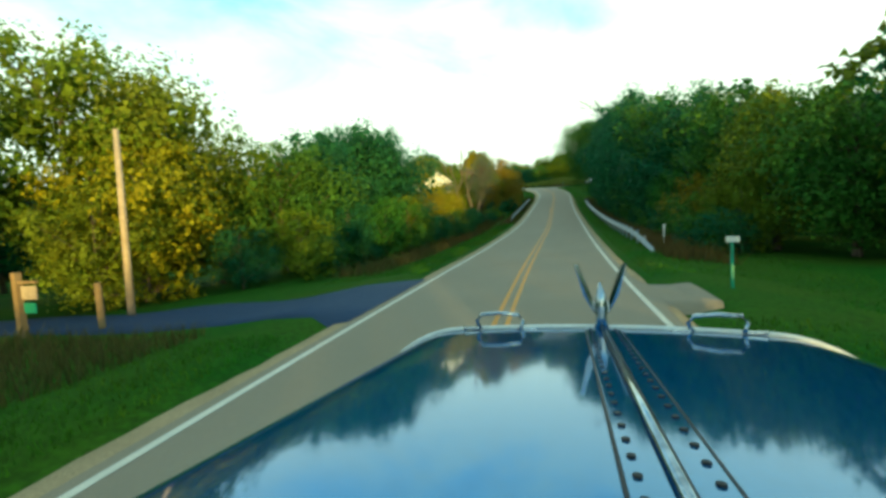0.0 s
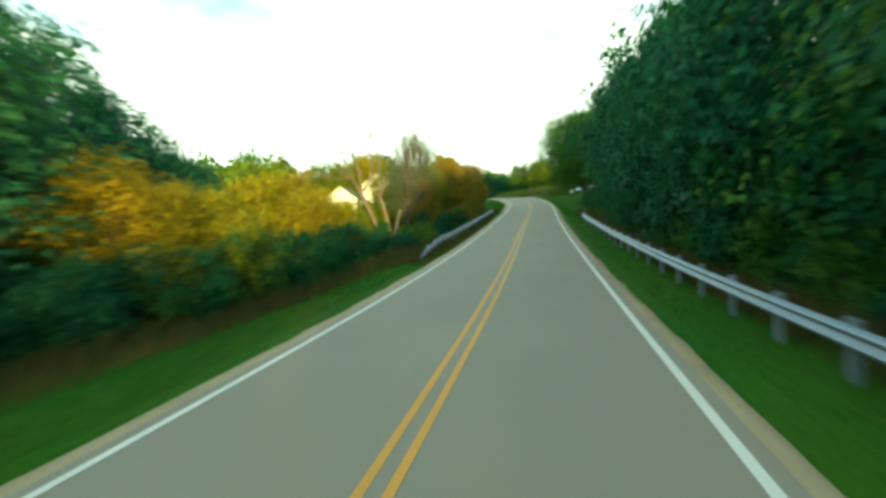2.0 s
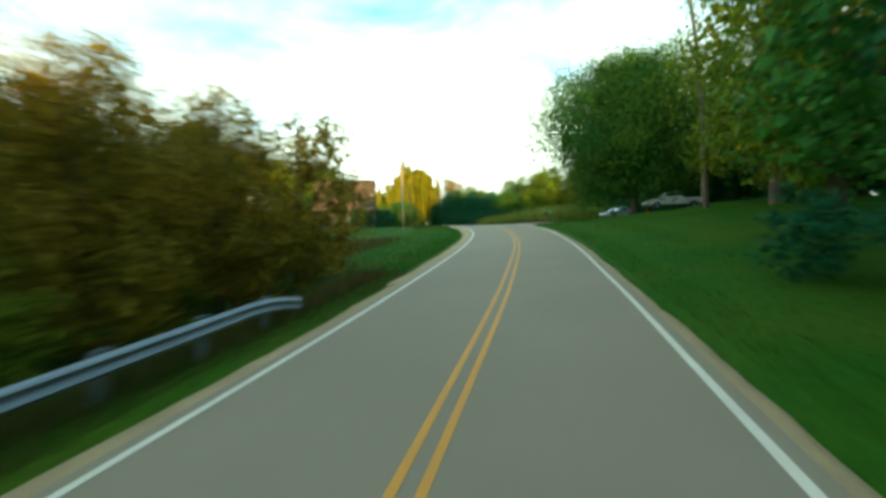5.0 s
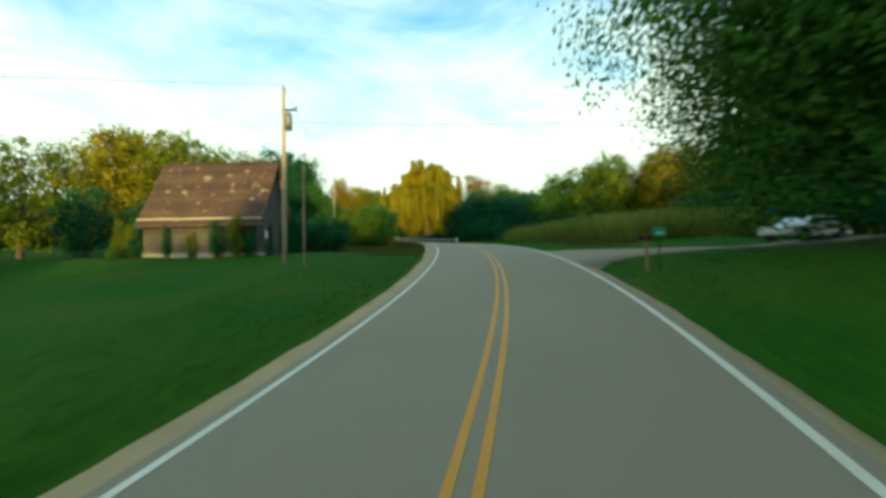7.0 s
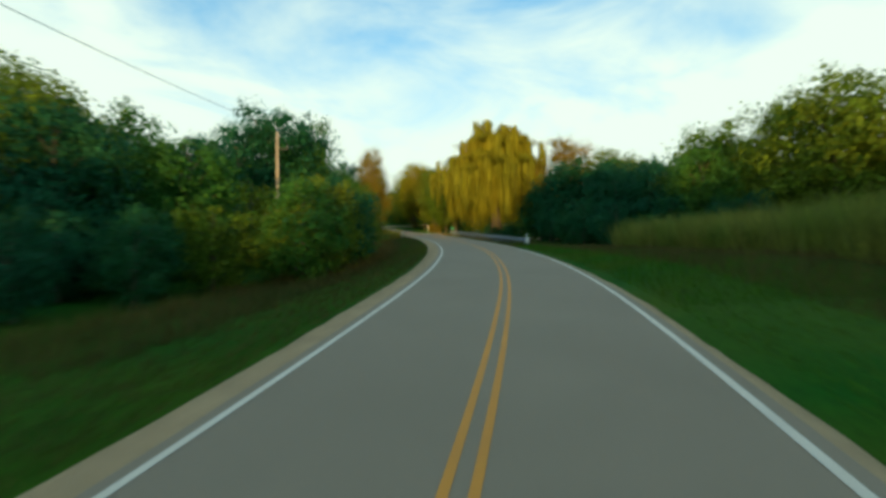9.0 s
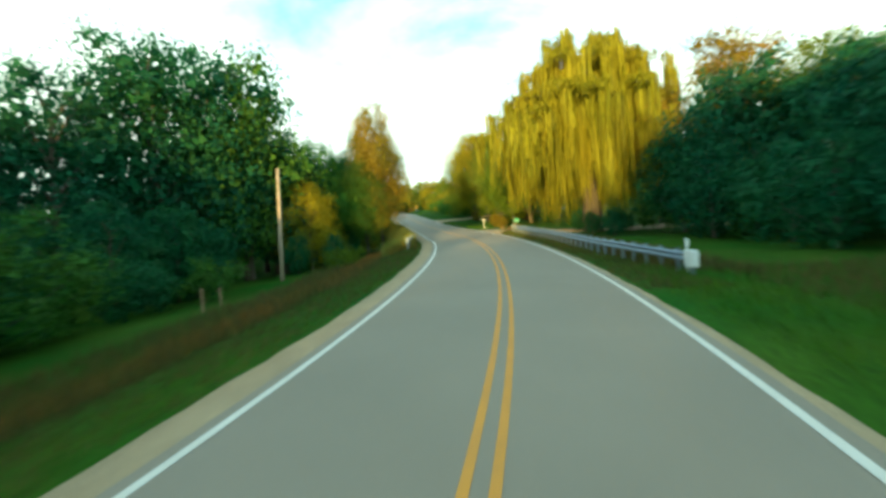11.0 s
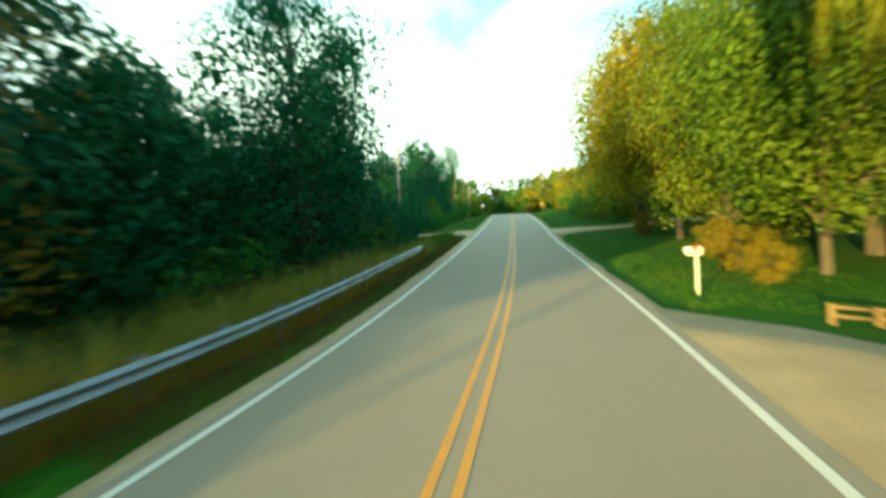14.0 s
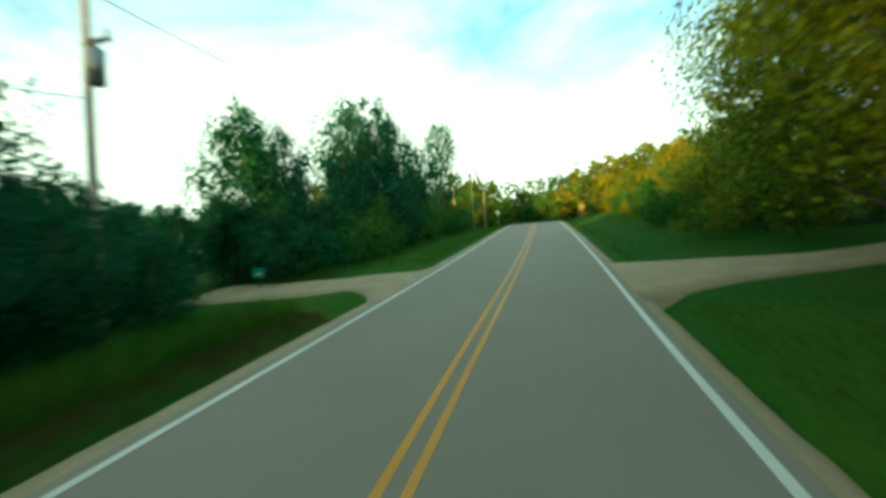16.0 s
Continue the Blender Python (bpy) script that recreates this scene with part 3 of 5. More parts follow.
# left of the road, from the first driveway to the farm
for s, lat, h in ((18, -24, 14.4), (20, -22, 12.8), (23, -20, 10.4), (26, -17.5, 9.2), (31, -18, 10.8), (38, -17.5, 12.8), (42, -17.5, 12.4), (46, -21, 12.2),
                  (41, -22, 13.4), (11, -27, 12)):
    # olive before station 24 puts golden sunlight into the leaf colour
    tree(s, lat, h, "broad", "olive" if s < 24 else "dark" if h > 10.6 else "green", "behind the driveway")
# the tall yellow bush at station 17 is tinted for sunlight too
for s, lat, h, tint in ((14, -18, 5.4, "olive"), (19, -15, 3.4, "dark"), (17, -19, 8.5, "yellow"), (23, -14, 4.2, "olive"), (27, -13, 4.6, "dark"), (31, -12, 5, "green"), (35, -11.5, 4.6, "green"),
                        (38, -11, 3.8, "dark"), (37, -12.6, 5.2, "olive"), (42, -10.6, 2.8, "dark"), (46, -10.4, 2.8, "dark")):
    tree(s, lat, h, "bush", tint, "above the ditch")
for s, lat, h in ((64, -16, 6.6), (68, -17.5, 5.8), (57, -19, 6.6), (72, -24, 6.0), (49, -10.5, 3.6), (67, -15.2, 5.0), (70.5, -16.4, 4.8), (74, -18, 5.2)):
    tree(s, lat, h, "bush", "olive" if s < 50 or s > 69 else "yellow", "in evening sun", wide=0.9)
for s, lat, h, wide in ((45.4, -13.4, 6.6, 1.2), (49.6, -13.6, 5.8, 1.3), (57.2, -15.8, 7.2, 1.15), (61.2, -16.2, 7.7, 1.25), (65.2, -16.6, 6.5, 1.1)):
    tree(s, lat, h, "near", "yellow", "in evening sun", wide=wide)
tree(44.6, -17.2, 13.6, "tall", "dark", "behind the yellow bushes", wide=0.68)
for s, lat, h in ((51.5, -24, 16), (55.5, -25, 13.6), (59.5, -26, 11.4)):
    tree(s, lat, h, "tall", "dark", "behind the yellow bushes", wide=0.75)
for s, lat, h in ((49, -10.6, 3.3), (52, -10, 3.2), (56, -10.6, 3.3), (60, -10.8, 3.2), (53.5, -13, 3.4), (44, -11, 3.0), (40.5, -11.5, 3.0), (64, -10.5, 2.0), (68, -10.5, 1.4), (66, -13, 2.8), (74, -14, 2.6)):
    tree(s, lat, h, "bush", "dark", "below the guardrail")
for s, lat, h, tint, form in ((78, -12.6, 11.6, "grey", "wispy"), (80, -12.4, 12.6, "grey", "wispy"), (80.5, -11.2, 6.6, "rust", "near"), (83.5, -11.4, 8.2, "olive", "near"), (84, -12.6, 12.0, "grey", "wispy"), (87, -12.4, 11.0, "grey", "wispy"), (88, -10.5, 9.0, "rust", "near"),
                              (92, -10, 8.4, "rust", "near"), (96, -9.5, 7.8, "rust", "near"), (101, -9.5, 7.4, "rust", "bush"), (78.5, -10.6, 4.6, "rust", "near"), (81.5, -13.4, 7.4, "olive", "near"), (85.5, -13.4, 8.0, "rust", "near"), (77, -17.5, 5.2, "olive", "bush"), (81, -18, 5.2, "olive", "bush"), (85.4, -17.4, 9.6, "olive", "near"), (77.5, -10.8, 3.0, "dark", "bush"), (98, -13, 7.5, "olive", "bush")):
    tree(s, lat, h, form, tint, "behind the guardrail", wide=0.85)
for s, lat, h in ((51.5, -20, 10.2), (55, -21.5, 9.6), (58.5, -23, 9.2), (62, -26, 9.2), (65, -30, 10.2)):
    tree(s, lat, h, "broad", "dark", "behind the yellow bushes", wide=0.9)
# right of the road, as far as the lawn
for s, lat, h, tint in ((20, 16, 7.8, "olive"), (24, 14.5, 8.2, "green"), (28, 13, 8.8, "olive"), (33, 12.5, 10, "green"), (38, 11.5, 11.2, "dark"), (44, 11.5, 12.2, "green"), (50, 11, 12.8, "dark"), (56, 11, 14, "dark"),
                        (62, 10.5, 16, "dark"), (69, 11, 16.8, "dark"), (76, 11, 17, "dark"), (83, 11.5, 16.2, "dark"), (91, 12.5, 16.4, "dark"), (99, 13.5, 17, "green"), (107, 15, 17, "olive"), (116, 18, 18, "olive")):
    tree(s, lat, h, "tall" if h > 14 else "broad", tint, "beyond the guardrail")
for s, lat, h, tint in ((26, 10.5, 4.2, "olive"), (31, 10, 4.6, "rust"), (36, 9.3, 5, "green"), (41, 9, 5.4, "dark"), (46, 8.8, 6, "dark"), (51, 8.6, 6.2, "dark"), (57, 8.6, 6.6, "dark"), (63, 8.6, 6.8, "dark"),
                        (69, 8.8, 6.6, "dark"), (75, 9.2, 6.6, "dark"), (81, 9.6, 6.4, "dark"), (88, 10.5, 6.2, "dark"), (18, 18, 5, "green"), (95, 12, 5.5, "dark")):
    tree(s, lat, h, "bush", tint, "behind the guardrail", wide=0.8)
tree(132.3, 15.2, 18, "big", "green", "on the mown lawn", 0, 0.93)
for s, lat, h in ((128, 30, 13), (137, 33, 12), (120, 27, 14), (152, 34, 12), (112, 24, 14)):
    tree(s, lat, h, "broad", "dark", "behind the lawn")
# the farm on the left
# olive and yellow leaf tints carry part of the sunlight on these crowns
for s, lat, h, tint in ((172, -34, 15, "olive"), (164, -36, 13.5, "yellow"), (168, -30, 13, "olive"), (158, -42, 11.5, "olive"), (150, -47, 10.5, "olive"), (140, -55, 11, "olive"), (165, -24, 10.6, "olive"), (163, -20, 8.8, "dark"),
                        (169, -17, 8.0, "green"), (176, -25, 11, "green"), (128, -58, 10.5, "olive"), (116, -60, 10, "olive"), (104, -55, 9.5, "olive")):
    tree(s, lat, h, "broad", tint, "behind the farm")
for s, lat, h, tint in ((156, -21, 4.6, "dark"), (160, -17, 4.2, "dark"), (164, -13, 3.8, "olive"), (168, -11.5, 3.6, "olive"), (172, -11.5, 4.2, "green"), (151, -26, 5, "dark"), (153, -33, 6, "dark"),
                        (176, -13, 5.6, "olive"), (181, -14, 5.8, "green"), (186, -16, 5.2, "green"), (179, -18, 6.4, "olive"),
                        (166, -9.6, 5.2, "green"), (169, -9.4, 5.4, "olive"), (172, -9.5, 5.6, "dark"), (175, -9.9, 5.6, "green"), (178, -10.6, 5.6, "olive")):
    tree(s, lat, h, "bush", tint, "beside the lawn")
# left woods past the field
for s, lat, h, tint in ((190, -26, 10.6, "dark"), (195, -30, 11.6, "green"), (199, -25, 14.8, "dark"), (205, -22, 18, "dark"), (208, -20, 18.6, "dark"), (211, -18.5, 17.6, "green"), (213, -16, 12.4, "dark"), (185, -24, 11, "dark"), (240, -17, 11, "dark"), (246, -18, 10, "dark"),
                        (214, -17, 11, "dark"), (218, -19, 11.5, "dark"), (223, -18, 11, "dark"), (228, -17, 10, "dark"), (234, -17, 11, "dark"), (213, -24, 13, "dark"), (221, -25, 12, "dark"), (229, -24, 11, "dark")):
    tree(s, lat, h, "tall" if s % 2 else "broad", tint, "beyond the low field", wide=0.95 if s % 2 else 0.8)
for s, lat, h, tint in ((200, -17.5, 5, "dark"), (208, -11, 2.6, "dark"), (207, -13.5, 3.0, "dark"), (213, -12.5, 2.6, "dark"), (216, -13.5, 2.8, "dark"), (220, -13.5, 3.2, "dark"), (224, -13.5, 5.5, "dark"), (228, -12.5, 5.5, "dark"), (199, -18, 5.5, "dark"), (195, -19, 5.5, "dark"), (190, -20, 5, "dark"), (217, -11, 2.4, "dark"),
                        (222, -11, 2.2, "dark"), (227, -11, 2.4, "dark"), (233, -10, 4.4, "dark"), (239, -10.5, 4.6, "dark")):
    tree(s, lat, h, "bush", tint, "below the road bank", wide=0.8)
tree(211.5, -13.6, 7.6, "near", "yellow", "below the road bank", wide=0.9)
tree(216.5, -13.6, 11.5, "over", "green", "below the road bank", wide=0.8)
tree(219, -8.0, 14.6, "over", "rust", "below the road bank", wide=0.66)
tree(217.5, -9.4, 9.5, "over", "green", "below the road bank", wide=0.75)
tree(219.4, -9.0, 5.6, "near", "yellow", "below the road bank", wide=0.6)
tree(236.2, -9.4, 14.6, "near", "dark", "below the road bank", wide=0.9)
tree(226, -12.5, 11, "broad", "dark", "below the road bank")
tree(231, -14, 10.5, "broad", "dark", "below the road bank")
tree(242, -12, 10.5, "thin", "dark", "below the road bank")
for s, lat, h, tint in ((244, -10.5, 6.8, "dark"), (248, -12, 8.2, "dark"), (250, -10, 4.0, "dark"), (253.4, -10.9, 4.2, "dark"), (254.9, -9.0, 3.0, "dark"), (252.4, -8.9, 4.2, "dark"), (250, -8.6, 4.0, "dark"), (247.6, -8.2, 2.8, "dark"), (256, -12.5, 4.6, "dark"), (255.5, -15, 5.4, "dark"), (257, -18, 6, "dark"), (259, -15.5, 4.4, "dark"), (262, -16, 4.4, "dark"), (265, -15, 4.4, "dark"),
                        (266, -14, 4.2, "dark"), (270, -12, 4.4, "dark"), (275, -11, 4.6, "green"), (281, -10.5, 4.6, "dark"), (288, -10.5, 4.2, "green"), (296, -10, 4.2, "green"), (304, -10, 5, "olive")):
    tree(s, lat, h, "bush", tint, "along the ditch", wide=0.8)
for s, lat, h in ((266, -13, 4.6), (266.5, -17, 5), (267, -21, 5), (268, -26, 5.5), (267, -31, 6)):
    tree(s, lat, h, "bush", "dark", "beside the gravel driveway", wide=0.8)
tree(252.4, -14.6, 9.8, "broad", "dark", "along the ditch", wide=0.9)
for s, lat, h in ((266, -15, 9.9), (269, -14, 8.6), (279, -12.5, 13.4), (283, -13, 11.8), (275, -13, 9), (298, -11, 14.5), (306, -13, 7), (290, -12, 10)):
    tree(s, lat, h, "thin" if h > 14.2 else "broad", "dark", "along the ditch", wide=0.62)
# right woods, willows
tree(219.4, 14.2, 19.5, "willow", "willow", "behind the guardrail", 20, 1.1)
tree(211, 22.5, 16.8, "near", "rust", "beside the willow", 130)
tree(207, 27, 14.8, "near", "olive", "beside the willow", 60)
tree(206, 20, 12.5, "broad", "dark", "beside the willow", 30)
tree(211, 18, 9, "broad", "dark", "beside the willow", 80)
# leaf tints turned olive and yellow to stand in for sunlit tops
for s, lat, h, tint in ((203, 24, 12.2, "dark"), (198, 21, 10.4, "dark"), (193, 22, 10, "dark"), (188, 24, 10.5, "green"), (205, 30, 13, "olive"), (183, 32, 15.6, "olive"), (176, 37, 15.6, "yellow"), (170, 40, 15.2, "olive"),
                        (190, 36, 16, "olive"), (198, 36, 16.2, "olive"), (164, 42, 15, "olive"), (158, 44, 14.6, "green"), (181, 40, 15.6, "rust"), (212, 32, 14, "green")):
    tree(s, lat, h, "broad", tint, "behind the corn field")
for s, lat, h in ((213, 13, 2.6), (217, 13, 2.4), (221, 13.5, 2.4), (218, 17, 3), (196, 15.5, 5.5), (200, 17, 6), (192, 17, 5.5), (187, 20, 5.2), (205, 16, 6.5), (183, 24, 5)):
    tree(s, lat, h, "bush", "dark", "beyond the guardrail")
# yellow and olive tints here also put the sun's gold into the leaves
for s, lat, h, tint in ((234.5, 10.6, 12.4, "olive"), (238, 14.5, 13, "dark"), (243, 11.5, 15, "olive"), (249, 11.2, 15.6, "yellow"), (256, 10.9, 16, "yellow"), (263, 12.5, 13.5, "olive"), (271, 13, 8.5, "yellow"), (279, 13.5, 6.8, "olive"), (288, 13.5, 6.4, "yellow"),
                        (246, 17, 14, "yellow"), (254, 18, 15, "yellow"), (270, 20, 9, "yellow"), (297, 15, 6.5, "olive")):
    tree(s, lat, h, ("over" if s in (234.5, 249, 256, 263) else "near") if s < 264 and lat < 14 else "broad", tint, "above the verge")
for s, lat, h, tint in ((233.6, 8.4, 1.5, "rust"), (236.4, 8.8, 1.9, "rust"), (239.4, 9.2, 2.0, "rust"),  (253, 10, 2.0, "rust"), (283, 11.5, 3.4, "olive"), (291, 12, 3.6, "olive"), (300, 12.5, 4.2, "yellow"), (309, 13, 4.6, "olive"), (318, 13, 5, "olive"), (327, 13, 5.5, "olive"),
                        (245, 15, 4, "olive"), (275, 15, 4, "green"), (305, 18, 5, "olive"), (316, 20, 6, "olive"), (330, 18, 6, "yellow")):
    tree(s, lat, h, "bush", tint, "on the grass bank")
for s, lat, h, tint in ((88, -13, 8, "olive"), (93, -13, 8, "olive"), (97, -14, 8, "rust"), (92, -31, 5, "olive"), (76, -27, 7.5, "olive"), (70, -28, 7.8, "yellow"), (62, -26, 6, "olive"), (55, -27, 7, "dark"), (102, -15, 7, "olive"), (104, -20, 5, "olive"), (106, -22.5, 7.5, "olive")):
    tree(s, lat, h, "bush", tint, "behind the guardrail", wide=0.8)
for s, lat, h, tint in ((322, -15, 6, "olive"), (334, -14, 6.5, "yellow"), (348, -13, 8, "olive"), (300, 17, 7, "yellow"), (312, 16, 8, "olive"), (325, 15, 9, "yellow"), (340, 13, 11, "olive"), (352, 12, 12, "yellow"), (364, 11, 14, "green"), (378, 10, 16, "olive"), (388, 7, 17, "olive"),
                        (366, -11, 14, "olive"), (377, -10, 15, "green"), (386, -9, 16, "dark"), (394, 0, 17, "green"), (396, 5, 17, "olive"), (396, -5, 17, "dark")):
    tree(s, lat, h, "far", tint, "at the bend", wide=1.25)
def undergrowth(rows):
    """Low thicket along the foot of the woods, joined into one object for each leaf colour."""
    for tint in sorted({r[3] for r in rows}):
        vs, fs, n = [], [], 0
        for s, lat, h, _, wide in (r for r in rows if r[3] == tint):
            me = FORM["low"][pick.randrange(3)][1]
            co = np.empty(3 * len(me.vertices), np.float32)
            me.vertices.foreach_get("co", co)
            k = h / 9.2
            m = np.array(stand(s, lat, pick.uniform(0, 360), 0.05) @ Matrix.Diagonal((k * wide, k * wide, k, 1)))
            vs.append(co.reshape(-1, 3) @ m[:3, :3].T + m[:3, 3])
            fs.append(np.arange(len(me.vertices)).reshape(-1, 3) + n)
            n += len(me.vertices)
        thicket = quads_mesh("undergrowth", np.concatenate(vs), np.concatenate(fs))
        thicket.materials[0] = LEAF[tint]
        tagged(new("undergrowth", thicket), f"low {LEAF_WORDS[tint]} thicket at the foot of the woods", "undergrowth", kind="stuff")


for s, lat, h, form in ((352, 7.5, 3.2, "bush"), (356, 8, 4, "bush"), (360, 7, 4.5, "bush"), (364, 7.5, 5, "bush"), (368, 7, 5, "bush"), (372, 7.5, 6, "bush"), (377, 7, 6, "bush"), (382, 7, 6, "bush"),
                        (358, 11, 9, "broad"), (365, 10, 10, "broad"), (372, 11, 10, "broad"), (379, 10, 11, "broad"), (386, 5, 11, "broad"), (388, -3, 10, "broad"), (386, 0, 5, "bush"), (387, 4, 5, "bush")):
    tree(s, lat, h, form, "rust" if s == 352 else "olive" if s % 2 else "green", "where the road turns away", wide=1.1)
# undergrowth that closes the foot of the woods
low_pick = random.Random(3)
for s0, s1, lat0, lat1, h0, h1, tints in ((20, 50, -10.5, -13, 1.8, 3.0, ("green", "olive", "dark")), (66, 78, -8.2, -9.6, 1.6, 2.4, ("olive", "green", "dark")), (78, 104, -7.6, -9.2, 2.2, 3.4, ("olive", "rust", "dark")), (24, 98, 8.0, 9.4, 2.0, 3.2, ("dark", "green")),
                                          (176, 200, -15, -17, 2.4, 3.6, ("dark", "green")), (206, 230, -9.5, -12.5, 1.4, 2.2, ("dark", "olive")), (232, 252, -8.6, -10, 2.2, 3.4, ("dark", "green")),
                                          (264, 312, -9, -11.5, 2.4, 3.4, ("dark", "green")), (186, 218, 17, 21, 2.6, 4, ("dark", "green")), (232, 300, 15, 20, 2.2, 3.6, ("olive", "green")), (266, 330, 8.6, 11.5, 1.8, 3.2, ("olive", "yellow", "green")), (268, 318, 12, 15, 3.4, 5, ("olive", "yellow", "green")), (266, 300, -12, -16, 3.4, 4.6, ("dark",)),
                                          (150, 166, 26, 33, 4, 6, ("dark",)), (110, 150, 23, 27, 3, 5, ("dark",)), (152, 178, -17, -24, 3, 5, ("dark", "olive"))):
    undergrowth([(float(s), low_pick.uniform(lat0, lat1), low_pick.uniform(h0, h1), low_pick.choice(tints), low_pick.uniform(0.9, 1.3)) for s in np.arange(s0, s1, 2.6)])
for s, lat, h in ((151, -17, 3.6), (153, -15.5, 3.2), (156, -14, 3.4), (159, -12.8, 3.2), (161, -14, 3.8)):
    tree(s, lat, h, "bush", "dark", "against the old barn", wide=0.9)
# woods that close the distance
far_pick = random.Random(8)
# right-hand trees here stand unseen behind the start, sized to shade the road
for s in range(-60, 20, 8):
    for lat in (-15, -27, 14):
        if s < -6 or lat < -20:
            tree(s + far_pick.uniform(-3, 3), lat + far_pick.uniform(-2, 2), far_pick.uniform(11, 14) if lat < 0 else far_pick.uniform(6.5, 8), "far", far_pick.choice(("dark", "green")), "added along the road, mostly out of view")
# also out of view, added to keep the low sun off the road
for s, lat in ((-5, 15), (0, 16), (5, 18), (9, 21), (-3, 22), (3, 24)):
    tree(s, lat, far_pick.uniform(7, 8.5) if s < 7 else 6.5, "far", "green", "added along the road, mostly out of view")
for s in range(4, 60, 7):
    for lat in (-36, -46):
        tree(s + far_pick.uniform(-3, 3), lat, far_pick.uniform(8, 11) - 0.04 * s, "far", far_pick.choice(("dark", "green")), "deep in the woods")
for s in range(20, 100, 8):
    for lat in (20, 30):
        tree(s + far_pick.uniform(-3, 3), lat + far_pick.uniform(-3, 3), far_pick.uniform(11, 14), "far",
             far_pick.choice(("dark", "green", "olive")), "deep in the woods")
for s in range(100, 160, 7):
    for lat in (27, 36):
        tree(s + far_pick.uniform(-3, 3), lat + far_pick.uniform(-3, 3) + max(0, s - 130) * 0.3, far_pick.uniform(11, 12.5) if s < 129 else far_pick.uniform(8, 9.5), "far", "green", "behind the lawn")
        tree(s + far_pick.uniform(-3, 3), lat - 1 + max(0, s - 130) * 0.3, far_pick.uniform(4, 6), "low", "dark", "behind the lawn")
# extra row, mostly hidden, added to block low sun from the road ahead
for s in range(108, 132, 4):
    tree(s, 31 + far_pick.uniform(-1.5, 1.5), far_pick.uniform(13, 14.5), "far", "green", "behind the lawn", wide=0.9)
for s in range(232, 345, 9):
    for lat in (-26, -38, 26, 38):
        tree(s + far_pick.uniform(-4, 4), lat + far_pick.uniform(-4, 4), far_pick.uniform(6, 8), "far", far_pick.choice(("green", "olive", "dark")), "deep in the woods")
for s in range(184, 206, 7):
    for lat in (-32, -42):
        tree(s, lat + far_pick.uniform(-3, 3), far_pick.uniform(10, 12), "far", "dark", "deep in the woods")
for s in range(186, 232, 7):
    for lat in (44, 54):
        tree(s, lat + far_pick.uniform(-3, 3), far_pick.uniform(12, 15), "far", far_pick.choice(("dark", "green")), "deep in the woods")
for k in range(44):
    tree(338 + far_pick.uniform(-30, 45), far_pick.choice((-1, 1)) * far_pick.uniform(14, 36), far_pick.uniform(8, 11), "far", far_pick.choice(("olive", "green", "yellow")), "at the bend")


def far_woods(seed, s0, s1, lat, step, height, tint, label):
    """A belt of distant trees, one object of many leaf clumps."""
    rng = np.random.default_rng(seed)
    cs, ns = [], []
    for s in np.arange(s0, s1, step):
        l = lat * rng.uniform(0.92, 1.12)
        x, y = spot(s + rng.uniform(-2, 2), l)
        z = float(ground_z(x, y)[0])
        hh = height * rng.uniform(0.75, 1.15)
        k = 330
        d = rng.normal(size=(k, 3))
        d /= np.linalg.norm(d, axis=1)[:, None]
        r = rng.uniform(0.7, 1.05, k)[:, None]
        lump = 1 + 0.25 * np.sin(d[:, :1] * 5 + seed) * np.cos(d[:, 2:] * 6)
        cs.append(np.array([float(x), float(y), z + hh * 0.5]) + d * r * lump * np.array([step * 0.75, step * 0.75, hh * 0.5]))
        nn = d + rng.normal(0, 0.5, (k, 3))
        ns.append(nn / np.linalg.norm(nn, axis=1)[:, None])
    v, f = leaf_quads(np.concatenate(cs), np.concatenate(ns), 1.0, rng)
    me = quads_mesh("far_woods", v, f)
    me.materials[0] = LEAF[tint]
    tagged(new("far_woods", me), label, "woods", kind="stuff")


far_woods(1, -60, 84, -62, 5, 6.5, "green", "distant green woods beyond the fields")
far_woods(2, -60, 100, 46, 5, 14, "dark", "distant dark woods beyond the road")
far_woods(9, 84, 128, -50, 4, 10.5, "olive", "olive green woods beside the farm")
far_woods(3, 110, 190, -66, 5, 12, "green", "distant green woods behind the farm")
far_woods(4, 100, 235, 66, 5, 14, "dark", "distant dark woods behind the corn")
far_woods(5, 205, 370, -62, 5, 7, "olive", "distant low woods in evening light")
far_woods(6, 235, 372, 58, 5, 10, "olive", "distant woods above the verge")
far_woods(10, 398, 410, -9, 3, 14, "olive", "distant woods at the end of the road")
far_woods(11, 398, 410, 1, 3, 13, "olive", "distant woods at the end of the road")
far_woods(12, 398, 410, 10, 3, 14, "olive", "distant woods at the end of the road")
far_woods(7, 360, 384, -12, 3, 15, "olive", "distant woods where the road turns away")
far_woods(8, 360, 384, 14, 3, 15, "olive", "distant woods where the road turns away")


